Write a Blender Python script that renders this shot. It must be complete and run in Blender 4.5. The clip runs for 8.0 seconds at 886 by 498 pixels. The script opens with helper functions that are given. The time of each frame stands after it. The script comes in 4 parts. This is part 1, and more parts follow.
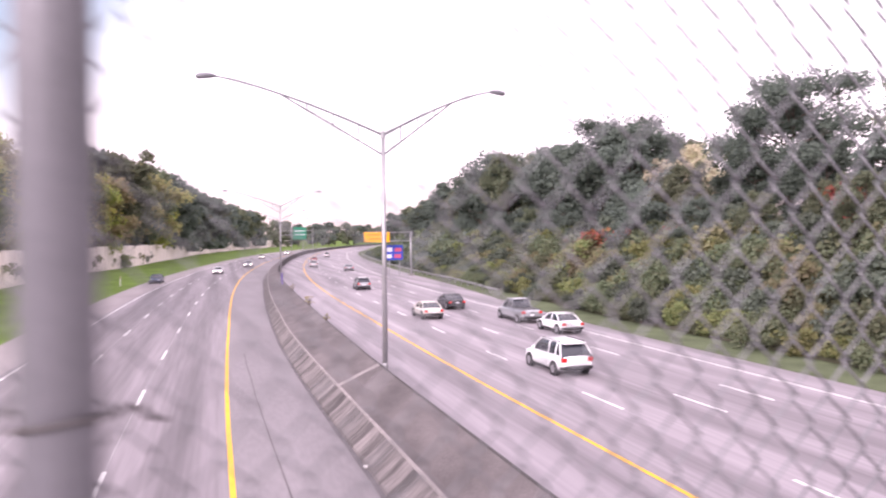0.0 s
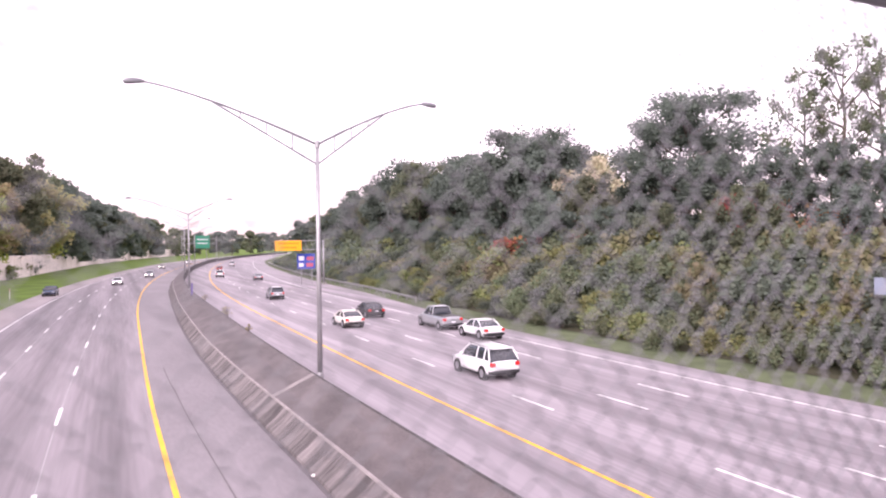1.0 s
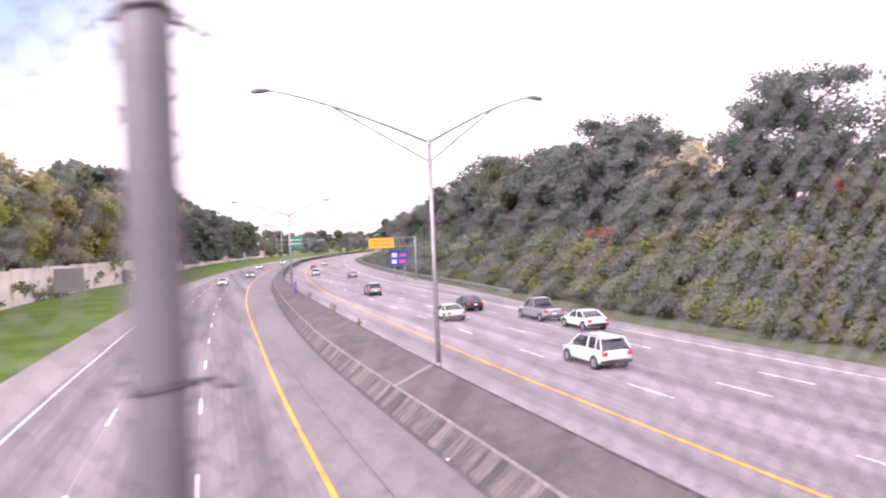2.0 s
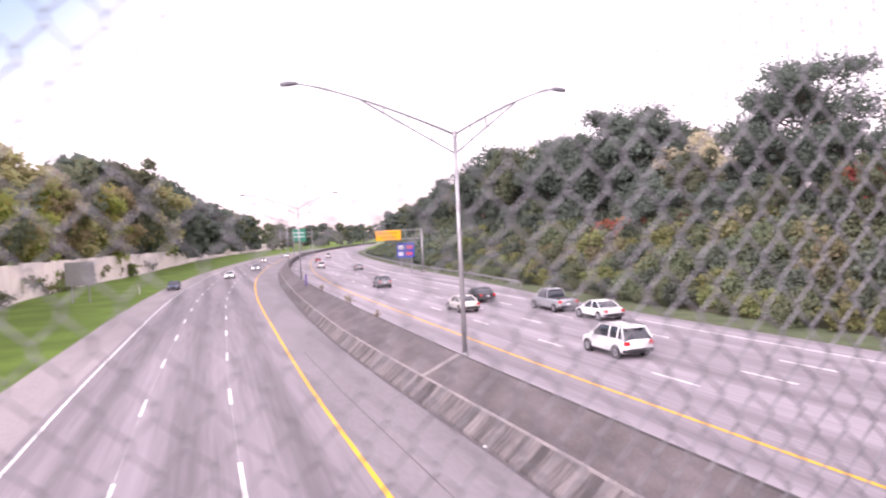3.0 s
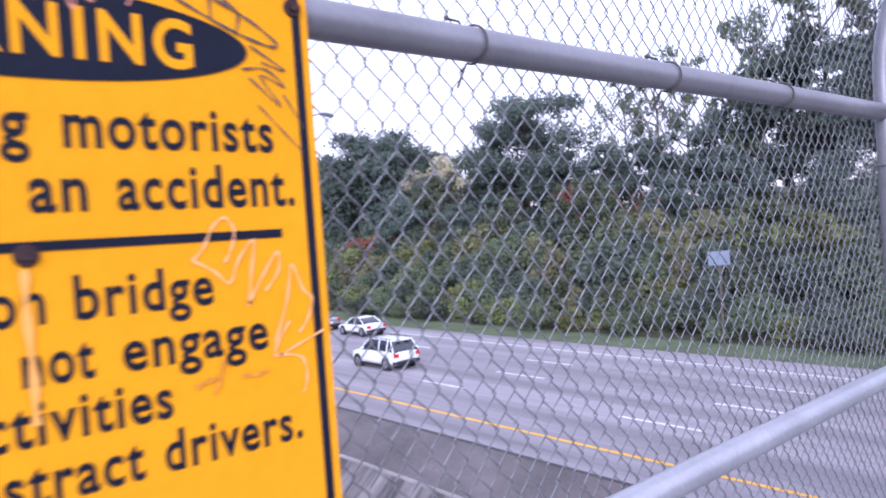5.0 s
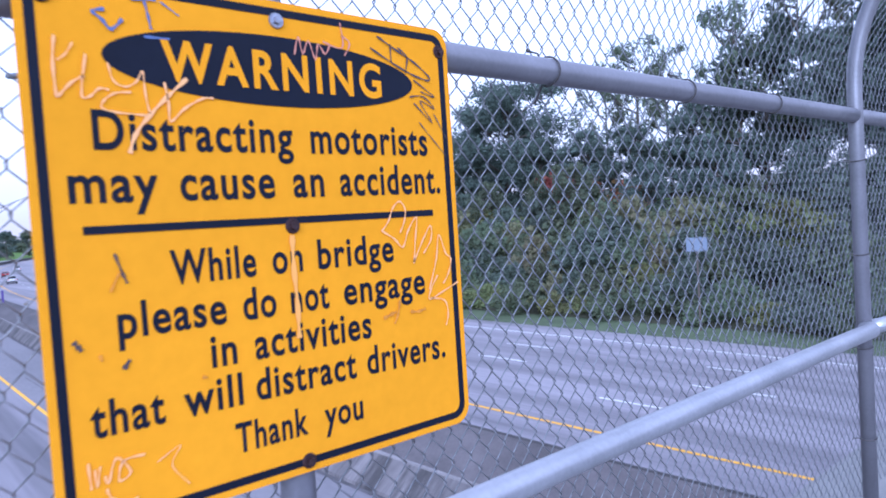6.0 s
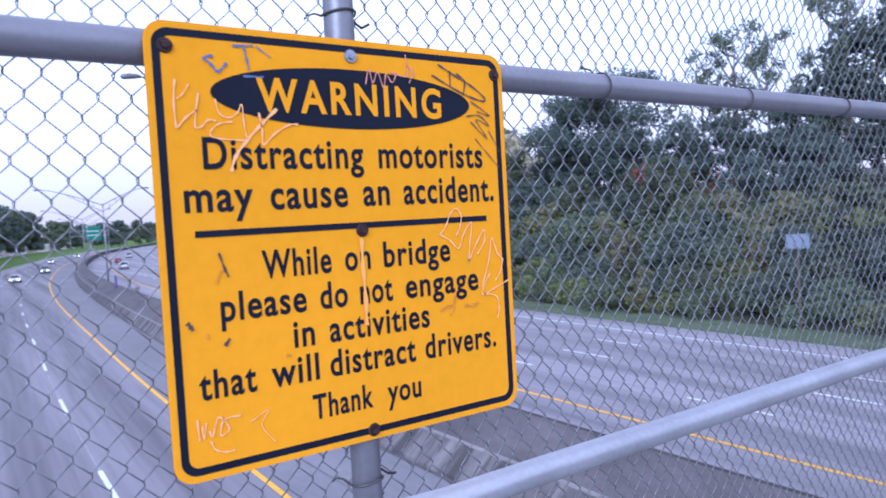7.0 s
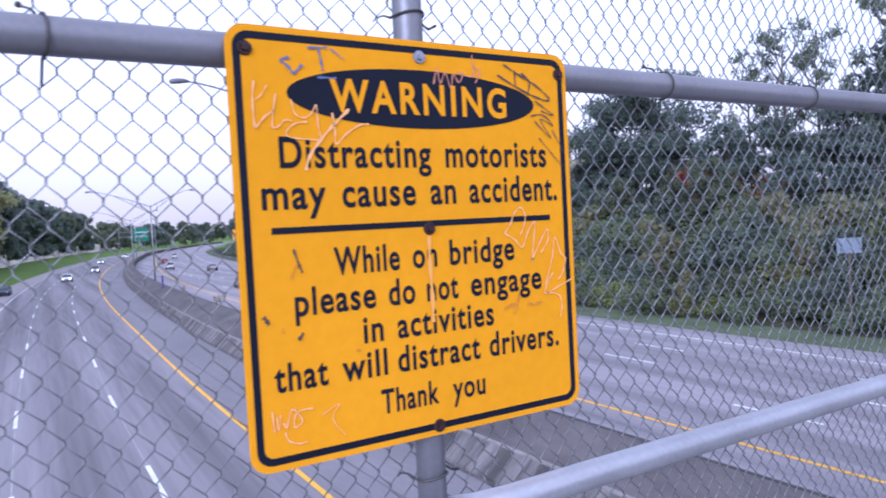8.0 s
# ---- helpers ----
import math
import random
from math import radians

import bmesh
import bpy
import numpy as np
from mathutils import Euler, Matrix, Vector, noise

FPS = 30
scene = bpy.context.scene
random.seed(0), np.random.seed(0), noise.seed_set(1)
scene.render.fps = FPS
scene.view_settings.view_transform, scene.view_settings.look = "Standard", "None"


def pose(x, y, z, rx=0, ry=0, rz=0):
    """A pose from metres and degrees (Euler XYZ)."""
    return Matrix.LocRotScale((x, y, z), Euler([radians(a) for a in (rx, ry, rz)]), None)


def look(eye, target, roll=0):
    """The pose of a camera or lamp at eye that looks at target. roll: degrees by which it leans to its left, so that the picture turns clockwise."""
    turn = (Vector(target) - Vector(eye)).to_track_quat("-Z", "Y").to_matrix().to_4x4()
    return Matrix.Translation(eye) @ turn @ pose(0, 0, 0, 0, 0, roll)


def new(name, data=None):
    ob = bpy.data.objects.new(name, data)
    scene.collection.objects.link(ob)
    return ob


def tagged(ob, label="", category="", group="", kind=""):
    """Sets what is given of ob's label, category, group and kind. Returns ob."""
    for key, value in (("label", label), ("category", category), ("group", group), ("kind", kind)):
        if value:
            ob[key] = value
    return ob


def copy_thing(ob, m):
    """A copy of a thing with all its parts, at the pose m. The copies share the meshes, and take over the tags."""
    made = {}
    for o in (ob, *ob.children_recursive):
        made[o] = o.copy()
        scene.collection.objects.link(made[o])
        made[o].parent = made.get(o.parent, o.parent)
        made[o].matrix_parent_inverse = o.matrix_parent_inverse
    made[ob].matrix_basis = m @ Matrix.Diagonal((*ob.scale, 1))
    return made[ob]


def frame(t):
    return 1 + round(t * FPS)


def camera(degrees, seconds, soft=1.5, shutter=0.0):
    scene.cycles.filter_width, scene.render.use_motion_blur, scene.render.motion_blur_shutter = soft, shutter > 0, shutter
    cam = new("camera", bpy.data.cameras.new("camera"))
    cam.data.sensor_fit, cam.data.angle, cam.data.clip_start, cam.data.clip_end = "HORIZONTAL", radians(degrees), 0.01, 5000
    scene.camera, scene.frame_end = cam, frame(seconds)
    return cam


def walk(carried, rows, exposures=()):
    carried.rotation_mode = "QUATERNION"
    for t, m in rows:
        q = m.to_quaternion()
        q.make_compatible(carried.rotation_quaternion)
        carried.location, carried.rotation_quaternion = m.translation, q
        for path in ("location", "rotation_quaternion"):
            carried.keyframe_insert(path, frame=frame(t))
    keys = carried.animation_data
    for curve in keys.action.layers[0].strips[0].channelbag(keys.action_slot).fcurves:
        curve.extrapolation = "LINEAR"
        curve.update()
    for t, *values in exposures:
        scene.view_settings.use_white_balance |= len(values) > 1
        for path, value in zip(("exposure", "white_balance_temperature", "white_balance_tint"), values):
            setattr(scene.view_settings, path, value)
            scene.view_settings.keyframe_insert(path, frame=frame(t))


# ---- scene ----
cam = camera(65.2, 8.0, 1.5, 0.45)
PATH = [
    (0, (5.638, -0.608, 7.147), (6.244, 1.298, 7.113), -0.5),
    (0.2, (5.36, -0.675, 7.188), (6.027, 1.21, 7.161), -0.4),
    (0.5, (4.94, -0.745, 7.175), (5.698, 1.106, 7.154), -0.3),
    (1, (4.292, -0.685, 7.206), (5.148, 1.122, 7.192), -0.7),
    (1.3, (3.889, -0.676, 7.227), (4.739, 1.135, 7.226), -1.1),
    (1.5, (3.598, -0.753, 7.191), (4.393, 1.082, 7.196), -1.4),
    (1.7, (3.281, -0.828, 7.157), (3.991, 1.041, 7.148), -1.7),
    (2.8, (1.791, -0.728, 7.149), (2.374, 1.185, 7.118), -3.0),
    (3, (1.589, -0.714, 7.155), (2.22, 1.184, 7.11), -2.8),
    (3.5, (0.988, -0.649, 7.144), (1.725, 1.21, 7.078), -1.8),
    (4, (0.599, -0.706, 7.19), (1.452, 1.102, 7.139), -3.4),
    (4.2, (0.425, -0.727, 7.237), (1.372, 1.034, 7.206), -4.1),
    (4.5, (0.209, -0.822, 7.273), (1.318, 0.842, 7.279), -4.0),
    (4.7, (0.068, -0.877, 7.258), (1.281, 0.714, 7.259), -3.8),
    (5.8, (-0.505, -1.01, 7.264), (0.802, 0.503, 7.196), -4.0),
    (6, (-0.567, -1.072, 7.263), (0.745, 0.436, 7.184), -3.7),
    (6.5, (-0.649, -1.187, 7.273), (0.58, 0.388, 7.172), -3.0),
    (7, (-0.623, -1.255, 7.284), (0.489, 0.405, 7.199), -3.2),
    (7.5, (-0.61, -1.268, 7.282), (0.439, 0.433, 7.206), -3.4),
    (8, (-0.677, -1.238, 7.279), (0.341, 0.482, 7.207), -3.0),
]
EXPOSURE = [
    (0, 0.86, 6350, 37), (4.0, 0.84, 6300, 37), (4.6, 0.66, 5700, 33), (5.8, 0.36, 4500, 22), (6.6, 0.30, 4550, 23), (7.4, 0.17, 4750, 24), (8.0, 0.18, 4850, 25),
]
cam.data.dof.use_dof, cam.data.dof.focus_distance, cam.data.dof.aperture_fstop = True, 2.3, 4.8
walk(cam, [(t, look(eye, target, roll)) for t, eye, target, roll in PATH], EXPOSURE)

# ---- world and sun: bright overcast evening ----
world = bpy.data.worlds.new("sky")
scene.world = world
world.use_nodes = True
wn, wl = world.node_tree.nodes, world.node_tree.links
wn.clear()
sky = wn.new("ShaderNodeTexSky")
sky.sky_type, sky.sun_disc = "NISHITA", False
sky.sun_elevation, sky.sun_rotation = radians(22), radians(230)
sky.dust_density = 4.0
cloud = wn.new("ShaderNodeTexNoise")
cloud.inputs["Scale"].default_value = 1.6
cloud.inputs["Detail"].default_value = 6
wco = wn.new("ShaderNodeTexCoord")
wmap = wn.new("ShaderNodeMapping")
wmap.inputs["Scale"].default_value = (1, 1, 2.5)
wl.new(wco.outputs["Generated"], wmap.inputs["Vector"])
wl.new(wmap.outputs["Vector"], cloud.inputs["Vector"])
wr = wn.new("ShaderNodeValToRGB")
wr.color_ramp.elements[0].position, wr.color_ramp.elements[0].color = 0.32, (0.86, 0.86, 0.86, 1)
wr.color_ramp.elements[1].position, wr.color_ramp.elements[1].color = 0.62, (0.97, 0.97, 0.97, 1)
wl.new(cloud.outputs["Fac"], wr.inputs["Fac"])
wmix = wn.new("ShaderNodeMix")
wmix.data_type = "RGBA"
# the cloud sheet: creamy pink low down, white higher up
wsep, wel, whi = wn.new("ShaderNodeSeparateXYZ"), wn.new("ShaderNodeValToRGB"), wn.new("ShaderNodeMix")
for p, c in ((0.0, (0.66, 0.55, 0.48, 1)), (0.05, (0.80, 0.70, 0.64, 1)), (0.13, (1.02, 0.95, 0.91, 1)), (0.28, (1.08, 1.03, 1.0, 1))):
    e = wel.color_ramp.elements[0] if p == 0 else wel.color_ramp.elements.new(p)
    e.position, e.color = p, c
wel.color_ramp.elements[-1].color = (1.06, 1.02, 1.0, 1)
whi.data_type, whi.blend_type = "RGBA", "MULTIPLY"
whi.inputs["Factor"].default_value = 1.0
whi.inputs["B"].default_value = (11.5, 11.5, 11.5, 1)
wl.new(wco.outputs["Generated"], wsep.inputs["Vector"])
wl.new(wsep.outputs["Z"], wel.inputs["Fac"])
wl.new(wel.outputs["Color"], whi.inputs["A"])
wl.new(whi.outputs["Result"], wmix.inputs["B"])
# the cloud thins towards the upper left, where pale blue shows through
wdot, wthin, wfac = wn.new("ShaderNodeVectorMath"), wn.new("ShaderNodeMapRange"), wn.new("ShaderNodeMath")
wdot.operation, wfac.operation = "DOT_PRODUCT", "MULTIPLY"
wdot.inputs[1].default_value = Vector((-0.35, 0.8, 0.48)).normalized()
wthin.inputs["From Min"].default_value, wthin.inputs["From Max"].default_value = 0.89, 0.97
wthin.inputs["To Min"].default_value, wthin.inputs["To Max"].default_value = 1.0, 0.18
wthin.interpolation_type = "SMOOTHSTEP"
wl.new(wco.outputs["Generated"], wdot.inputs[0])
wl.new(wdot.outputs["Value"], wthin.inputs["Value"])
wl.new(wthin.outputs["Result"], wfac.inputs[0])
wl.new(wr.outputs["Color"], wfac.inputs[1])
wl.new(wfac.outputs[0], wmix.inputs["Factor"])
wclear = wn.new("ShaderNodeMix")
wclear.data_type, wclear.blend_type = "RGBA", "MULTIPLY"
wclear.inputs["Factor"].default_value = 1.0
wclear.inputs["B"].default_value = (0.88, 1.45, 1.38, 1)
wl.new(sky.outputs["Color"], wclear.inputs["A"])
wl.new(wclear.outputs["Result"], wmix.inputs["A"])
wb = wn.new("ShaderNodeBackground")
wb.inputs["Strength"].default_value = 0.1
wl.new(wmix.outputs["Result"], wb.inputs["Color"])
wo = wn.new("ShaderNodeOutputWorld")
wl.new(wb.outputs["Background"], wo.inputs["Surface"])
sun = new("sun", bpy.data.lights.new("sun", "SUN"))
sun.data.energy, sun.data.angle, sun.data.color = 2.2, radians(36), (1.0, 0.95, 0.88)
sun.matrix_world = look((0, 0, 50), (75, 62, 50 - 40))

# ---- materials ----
def mat(name, col, rough=0.7, metal=0.0, var=0.25, scale=4.0, fine=60.0, bump=0.1, hue=0.0, stretch=(1, 1, 1), spec=0.5, island=False):
    """Base colour with two scales of noise, object variation and fine relief."""
    m = bpy.data.materials.new(name)
    m.use_nodes = True
    n, l = m.node_tree.nodes, m.node_tree.links
    b = n["Principled BSDF"]
    b.inputs["Roughness"].default_value, b.inputs["Metallic"].default_value = rough, metal
    b.inputs["Specular IOR Level"].default_value = spec
    tc = n.new("ShaderNodeTexCoord")
    mp = n.new("ShaderNodeMapping")
    mp.inputs["Scale"].default_value = stretch
    l.new(tc.outputs["Object"], mp.inputs["Vector"])
    n1, n2 = n.new("ShaderNodeTexNoise"), n.new("ShaderNodeTexNoise")
    n1.inputs["Scale"].default_value, n1.inputs["Detail"].default_value = scale, 5
    n2.inputs["Scale"].default_value, n2.inputs["Detail"].default_value = fine, 3
    l.new(mp.outputs["Vector"], n1.inputs["Vector"])
    l.new(mp.outputs["Vector"], n2.inputs["Vector"])
    ad = n.new("ShaderNodeMath")
    ad.operation = "MULTIPLY_ADD"
    ad.inputs[1].default_value = 0.5
    l.new(n2.outputs["Fac"], ad.inputs[0])
    l.new(n1.outputs["Fac"], ad.inputs[2])
    rp = n.new("ShaderNodeMapRange")
    rp.inputs["From Min"].default_value, rp.inputs["From Max"].default_value = 0.45, 1.05
    rp.inputs["To Min"].default_value, rp.inputs["To Max"].default_value = 1 - var, 1 + var
    l.new(ad.outputs[0], rp.inputs["Value"])
    hs = n.new("ShaderNodeHueSaturation")
    hs.inputs["Color"].default_value = (*col, 1)
    l.new(rp.outputs["Result"], hs.inputs["Value"])
    if hue:
        oi = n.new("ShaderNodeNewGeometry" if island else "ShaderNodeObjectInfo")
        hr = n.new("ShaderNodeMapRange")
        hr.inputs["To Min"].default_value, hr.inputs["To Max"].default_value = 0.5 - hue, 0.5 + hue
        l.new(oi.outputs["Random Per Island" if island else "Random"], hr.inputs["Value"])
        l.new(hr.outputs["Result"], hs.inputs["Hue"])
    l.new(hs.outputs["Color"], b.inputs["Base Color"])
    if bump:
        bp = n.new("ShaderNodeBump")
        bp.inputs["Strength"].default_value, bp.inputs["Distance"].default_value = bump, 0.02
        l.new(ad.outputs[0], bp.inputs["Height"])
        l.new(bp.outputs["Normal"], b.inputs["Normal"])
    return m


def leaf_mat(name, col, spread=0.03):
    """Leaves: colour varies leaf by leaf and plant by plant; a little light passes through."""
    m = mat(name, col, 0.6, 0, 0.28, 0.35, 3.0, 0, spread, spec=0.25, island=True)
    n, l = m.node_tree.nodes, m.node_tree.links
    b = n["Principled BSDF"]
    hs = b.inputs["Base Color"].links[0].from_node
    h2 = n.new("ShaderNodeHueSaturation")
    oi = n.new("ShaderNodeObjectInfo")
    r1, r2 = n.new("ShaderNodeMapRange"), n.new("ShaderNodeMapRange")
    r1.inputs["To Min"].default_value, r1.inputs["To Max"].default_value = 0.5 - spread, 0.5 + spread * 0.6
    r2.inputs["To Min"].default_value, r2.inputs["To Max"].default_value = 0.8, 1.22
    l.new(oi.outputs["Random"], r1.inputs["Value"])
    l.new(oi.outputs["Random"], r2.inputs["Value"])
    l.new(r1.outputs["Result"], h2.inputs["Hue"])
    l.new(r2.outputs["Result"], h2.inputs["Value"])
    l.new(hs.outputs["Color"], h2.inputs["Color"])
    l.new(h2.outputs["Color"], b.inputs["Base Color"])
    tr = n.new("ShaderNodeBsdfTranslucent")
    l.new(h2.outputs["Color"], tr.inputs["Color"])
    mx = n.new("ShaderNodeMixShader")
    mx.inputs["Fac"].default_value = 0.45
    l.new(b.outputs["BSDF"], mx.inputs[1])
    l.new(tr.outputs["BSDF"], mx.inputs[2])
    l.new(mx.outputs["Shader"], n["Material Output"].inputs["Surface"])
    return m


def plain(name, col, rough=0.5, metal=0.0, emit=0.0, spec=0.5):
    m = bpy.data.materials.new(name)
    m.use_nodes = True
    b = m.node_tree.nodes["Principled BSDF"]
    b.inputs["Base Color"].default_value = (*col, 1)
    b.inputs["Roughness"].default_value, b.inputs["Metallic"].default_value = rough, metal
    b.inputs["Specular IOR Level"].default_value = spec
    if emit:
        b.inputs["Emission Color"].default_value = (*col, 1)
        b.inputs["Emission Strength"].default_value = emit
    return m


ROAD = mat("worn_concrete_pavement", (0.222, 0.199, 0.212), 0.75, 0, 0.42, 0.55, 4.0, 0.05, stretch=(1.0, 0.035, 1))
ROAD_FAR = mat("worn_concrete_pavement_far_side", (0.268, 0.241, 0.259), 0.75, 0, 0.42, 0.55, 4.0, 0.05, stretch=(1.0, 0.035, 1))


def oil_tracks(m, centre, lane, depth):
    """Drips and rubber darken the middle of every lane."""
    n, l = m.node_tree.nodes, m.node_tree.links
    b = n["Principled BSDF"]
    src = b.inputs["Base Color"].links[0].from_node
    tc, sx = n.new("ShaderNodeTexCoord"), n.new("ShaderNodeSeparateXYZ")
    l.new(tc.outputs["Object"], sx.inputs[0])
    ph, cs, mr, mx = n.new("ShaderNodeMath"), n.new("ShaderNodeMath"), n.new("ShaderNodeMapRange"), n.new("ShaderNodeMix")
    ph.operation, cs.operation = "MULTIPLY_ADD", "COSINE"
    ph.inputs[1].default_value, ph.inputs[2].default_value = 2 * math.pi / lane, -2 * math.pi * centre / lane
    l.new(sx.outputs["X"], ph.inputs[0])
    l.new(ph.outputs[0], cs.inputs[0])
    mr.inputs["From Min"].default_value, mr.inputs["From Max"].default_value = 0.1, 1.0
    mr.inputs["To Min"].default_value, mr.inputs["To Max"].default_value = 1.0, 1 - depth
    l.new(cs.outputs[0], mr.inputs["Value"])
    mx.data_type, mx.blend_type = "RGBA", "MULTIPLY"
    mx.inputs["Factor"].default_value = 1.0
    l.new(src.outputs["Color"], mx.inputs["A"])
    l.new(mr.outputs["Result"], mx.inputs["B"])
    l.new(mx.outputs["Result"], b.inputs["Base Color"])


oil_tracks(ROAD, 0.4, 3.7, 0.3)
oil_tracks(ROAD_FAR, 23.4, 3.4, 0.22)
def drips(m, along=(0.9, 0.9, 0.07), lo=0.40, hi=0.58, keep=0.48):
    """Dark run-down stains: tall narrow streaks of soot over the concrete."""
    n, l = m.node_tree.nodes, m.node_tree.links
    b = n["Principled BSDF"]
    src = b.inputs["Base Color"].links[0].from_node
    tc, mp, ns, mr, mx = n.new("ShaderNodeTexCoord"), n.new("ShaderNodeMapping"), n.new("ShaderNodeTexNoise"), n.new("ShaderNodeMapRange"), n.new("ShaderNodeMix")
    mp.inputs["Scale"].default_value = along
    ns.inputs["Scale"].default_value, ns.inputs["Detail"].default_value, ns.inputs["Roughness"].default_value = 1.3, 7, 0.7
    mr.inputs["From Min"].default_value, mr.inputs["From Max"].default_value = lo, hi
    mr.inputs["To Min"].default_value, mr.inputs["To Max"].default_value = keep, 1.12
    mx.data_type, mx.blend_type = "RGBA", "MULTIPLY"
    mx.inputs["Factor"].default_value = 1.0
    l.new(tc.outputs["Object"], mp.inputs["Vector"])
    l.new(mp.outputs["Vector"], ns.inputs["Vector"])
    l.new(ns.outputs["Fac"], mr.inputs["Value"])
    l.new(src.outputs["Color"], mx.inputs["A"])
    l.new(mr.outputs["Result"], mx.inputs["B"])
    l.new(mx.outputs["Result"], b.inputs["Base Color"])


SHOULDER = mat("shoulder_concrete", (0.198, 0.181, 0.190), 0.8, 0, 0.2, 0.3, 6.0, 0.05, stretch=(1, 0.25, 1))
SHOULDER_OUT = mat("outer_shoulder_concrete", (0.30, 0.268, 0.27), 0.8, 0, 0.2, 0.3, 6.0, 0.05, stretch=(1, 0.25, 1))
BARRIER = mat("stained_barrier_concrete", (0.168, 0.149, 0.146), 0.85, 0, 0.35, 0.9, 5.0, 0.08, stretch=(0.3, 1, 0.7))
drips(BARRIER, (0.0, 0.85, 0.16), 0.42, 0.57, 0.4)
CAPSLAB = mat("weathered_median_concrete", (0.112, 0.097, 0.097), 0.9, 0, 0.32, 0.5, 12.0, 0.25)
drips(CAPSLAB, (0.5, 0.2, 0.5), 0.35, 0.6, 0.72)
LIP = mat("pale_barrier_edge", (0.235, 0.212, 0.206), 0.85, 0, 0.3, 2, 20, 0.2)
RAILM = mat("weathered_rail_steel", (0.24, 0.245, 0.235), 0.55, 0.4, 0.25, 3, 40, 0.05)
JOINT = mat("dark_joint", (0.06, 0.055, 0.055), 0.9, 0, 0.3, 3, 30, 0)
GUTTER = mat("dark_gutter_line", (0.105, 0.095, 0.097), 0.9, 0, 0.35, 1.5, 20, 0)
CRACK = mat("shoulder_crack", (0.12, 0.11, 0.112), 0.9, 0, 0.4, 1, 30, 0)
WHITE = mat("white_lane_paint", (0.72, 0.71, 0.70), 0.6, 0, 0.2, 1.2, 12, 0.02)
YELLOW = mat("yellow_lane_paint", (0.82, 0.42, 0.015), 0.7, 0, 0.15, 1.2, 12, 0.02)
GRASS = mat("grass", (0.10, 0.17, 0.024), 0.9, 0, 0.4, 0.15, 3.0, 0.4, spec=0.2)
WALLC = mat("pale_noise_wall_concrete", (0.82, 0.73, 0.69), 0.85, 0, 0.12, 0.4, 5, 0.15)
STEEL = mat("galvanised_steel", (0.43, 0.43, 0.465), 0.42, 0.6, 0.18, 6, 70, 0.06)
PIPE = mat("painted_grey_pipe", (0.238, 0.23, 0.256), 0.42, 0.4, 0.16, 7, 90, 0.05)
WIRE = mat("galvanised_wire", (0.232, 0.232, 0.248), 0.4, 0.7, 0.25, 20, 200, 0)
TIE = mat("weathered_tie_wire", (0.10, 0.09, 0.09), 0.6, 0.6, 0.3, 30, 200, 0)
DECK = mat("bridge_deck_concrete", (0.25, 0.24, 0.23), 0.85, 0, 0.2, 1, 20, 0.2)
POLE = mat("aluminium_lamp_pole", (0.37, 0.365, 0.38), 0.45, 0.6, 0.1, 3, 30, 0)
# the arms get a darker grey than the pole
ARMM = mat("dark_lamp_arm", (0.17, 0.17, 0.185), 0.5, 0.4, 0.15, 3, 30, 0)
DARKMETAL = plain("grey_luminaire", (0.18, 0.18, 0.2), 0.5, 0.5)
SIGNY = mat("yellow_sign_sheeting", (0.77, 0.318, 0.0), 0.75, 0, 0.09, 2.2, 40, 0.0, spec=0.02)
SIGNK = mat("black_sign_ink", (0.008, 0.010, 0.021), 0.55, 0, 0.2, 10, 60, 0, spec=0.15)
RUST = mat("rusty_bolt", (0.05, 0.026, 0.027), 0.6, 0.5, 0.4, 90, 300, 0.3)
ZINC = mat("zinc_bolt", (0.35, 0.36, 0.42), 0.4, 0.8, 0.3, 90, 300, 0.2)
BACKALU = mat("sign_back_aluminium", (0.36, 0.36, 0.37), 0.5, 0.5, 0.1, 2, 20, 0)
SCRIBW = plain("pale_pink_marker", (0.90, 0.46, 0.17), 0.6)
SCRIBK = plain("dark_marker", (0.07, 0.05, 0.05), 0.6)
SCRIBP = plain("faded_purple_marker", (0.66, 0.27, 0.18), 0.6)
SCRIBB = plain("blue_grey_marker", (0.10, 0.14, 0.30), 0.6)
RUN = plain("pale_rusty_run", (0.85, 0.39, 0.07), 0.6)
STAIN = mat("brown_scrape", (0.62, 0.24, 0.01), 0.7, 0, 0.4, 60, 200, 0)
OVERY = plain("amber_sign_face", (0.88, 0.39, 0.0), 0.5)
GREENS = plain("green_sign_face", (0.02, 0.22, 0.13), 0.5)
BLUES = plain("blue_sign_face", (0.035, 0.07, 0.42), 0.5)
PINKS = plain("red_sign_patch", (0.55, 0.10, 0.18), 0.5)
PALES = plain("white_sign_patch", (0.75, 0.75, 0.8), 0.5)
BARK = mat("bark", (0.10, 0.08, 0.065), 0.9, 0, 0.35, 2, 20, 0.5)
DRYGRASS = mat("dull_verge_grass", (0.095, 0.118, 0.062), 0.95, 0, 0.35, 0.5, 6.0, 0.4, spec=0.2)
LITTER = mat("leaf_litter", (0.055, 0.055, 0.032), 0.95, 0, 0.4, 0.6, 5.0, 0.5, spec=0.2)
L_DARK = leaf_mat("dark_green_leaves", (0.135, 0.170, 0.140), 0.02)
L_MID = leaf_mat("olive_green_leaves", (0.160, 0.188, 0.120), 0.03)
L_LIGHT = leaf_mat("yellow_green_leaves", (0.33, 0.36, 0.10), 0.03)
L_TAN = leaf_mat("tan_autumn_leaves", (0.35, 0.325, 0.165), 0.03)
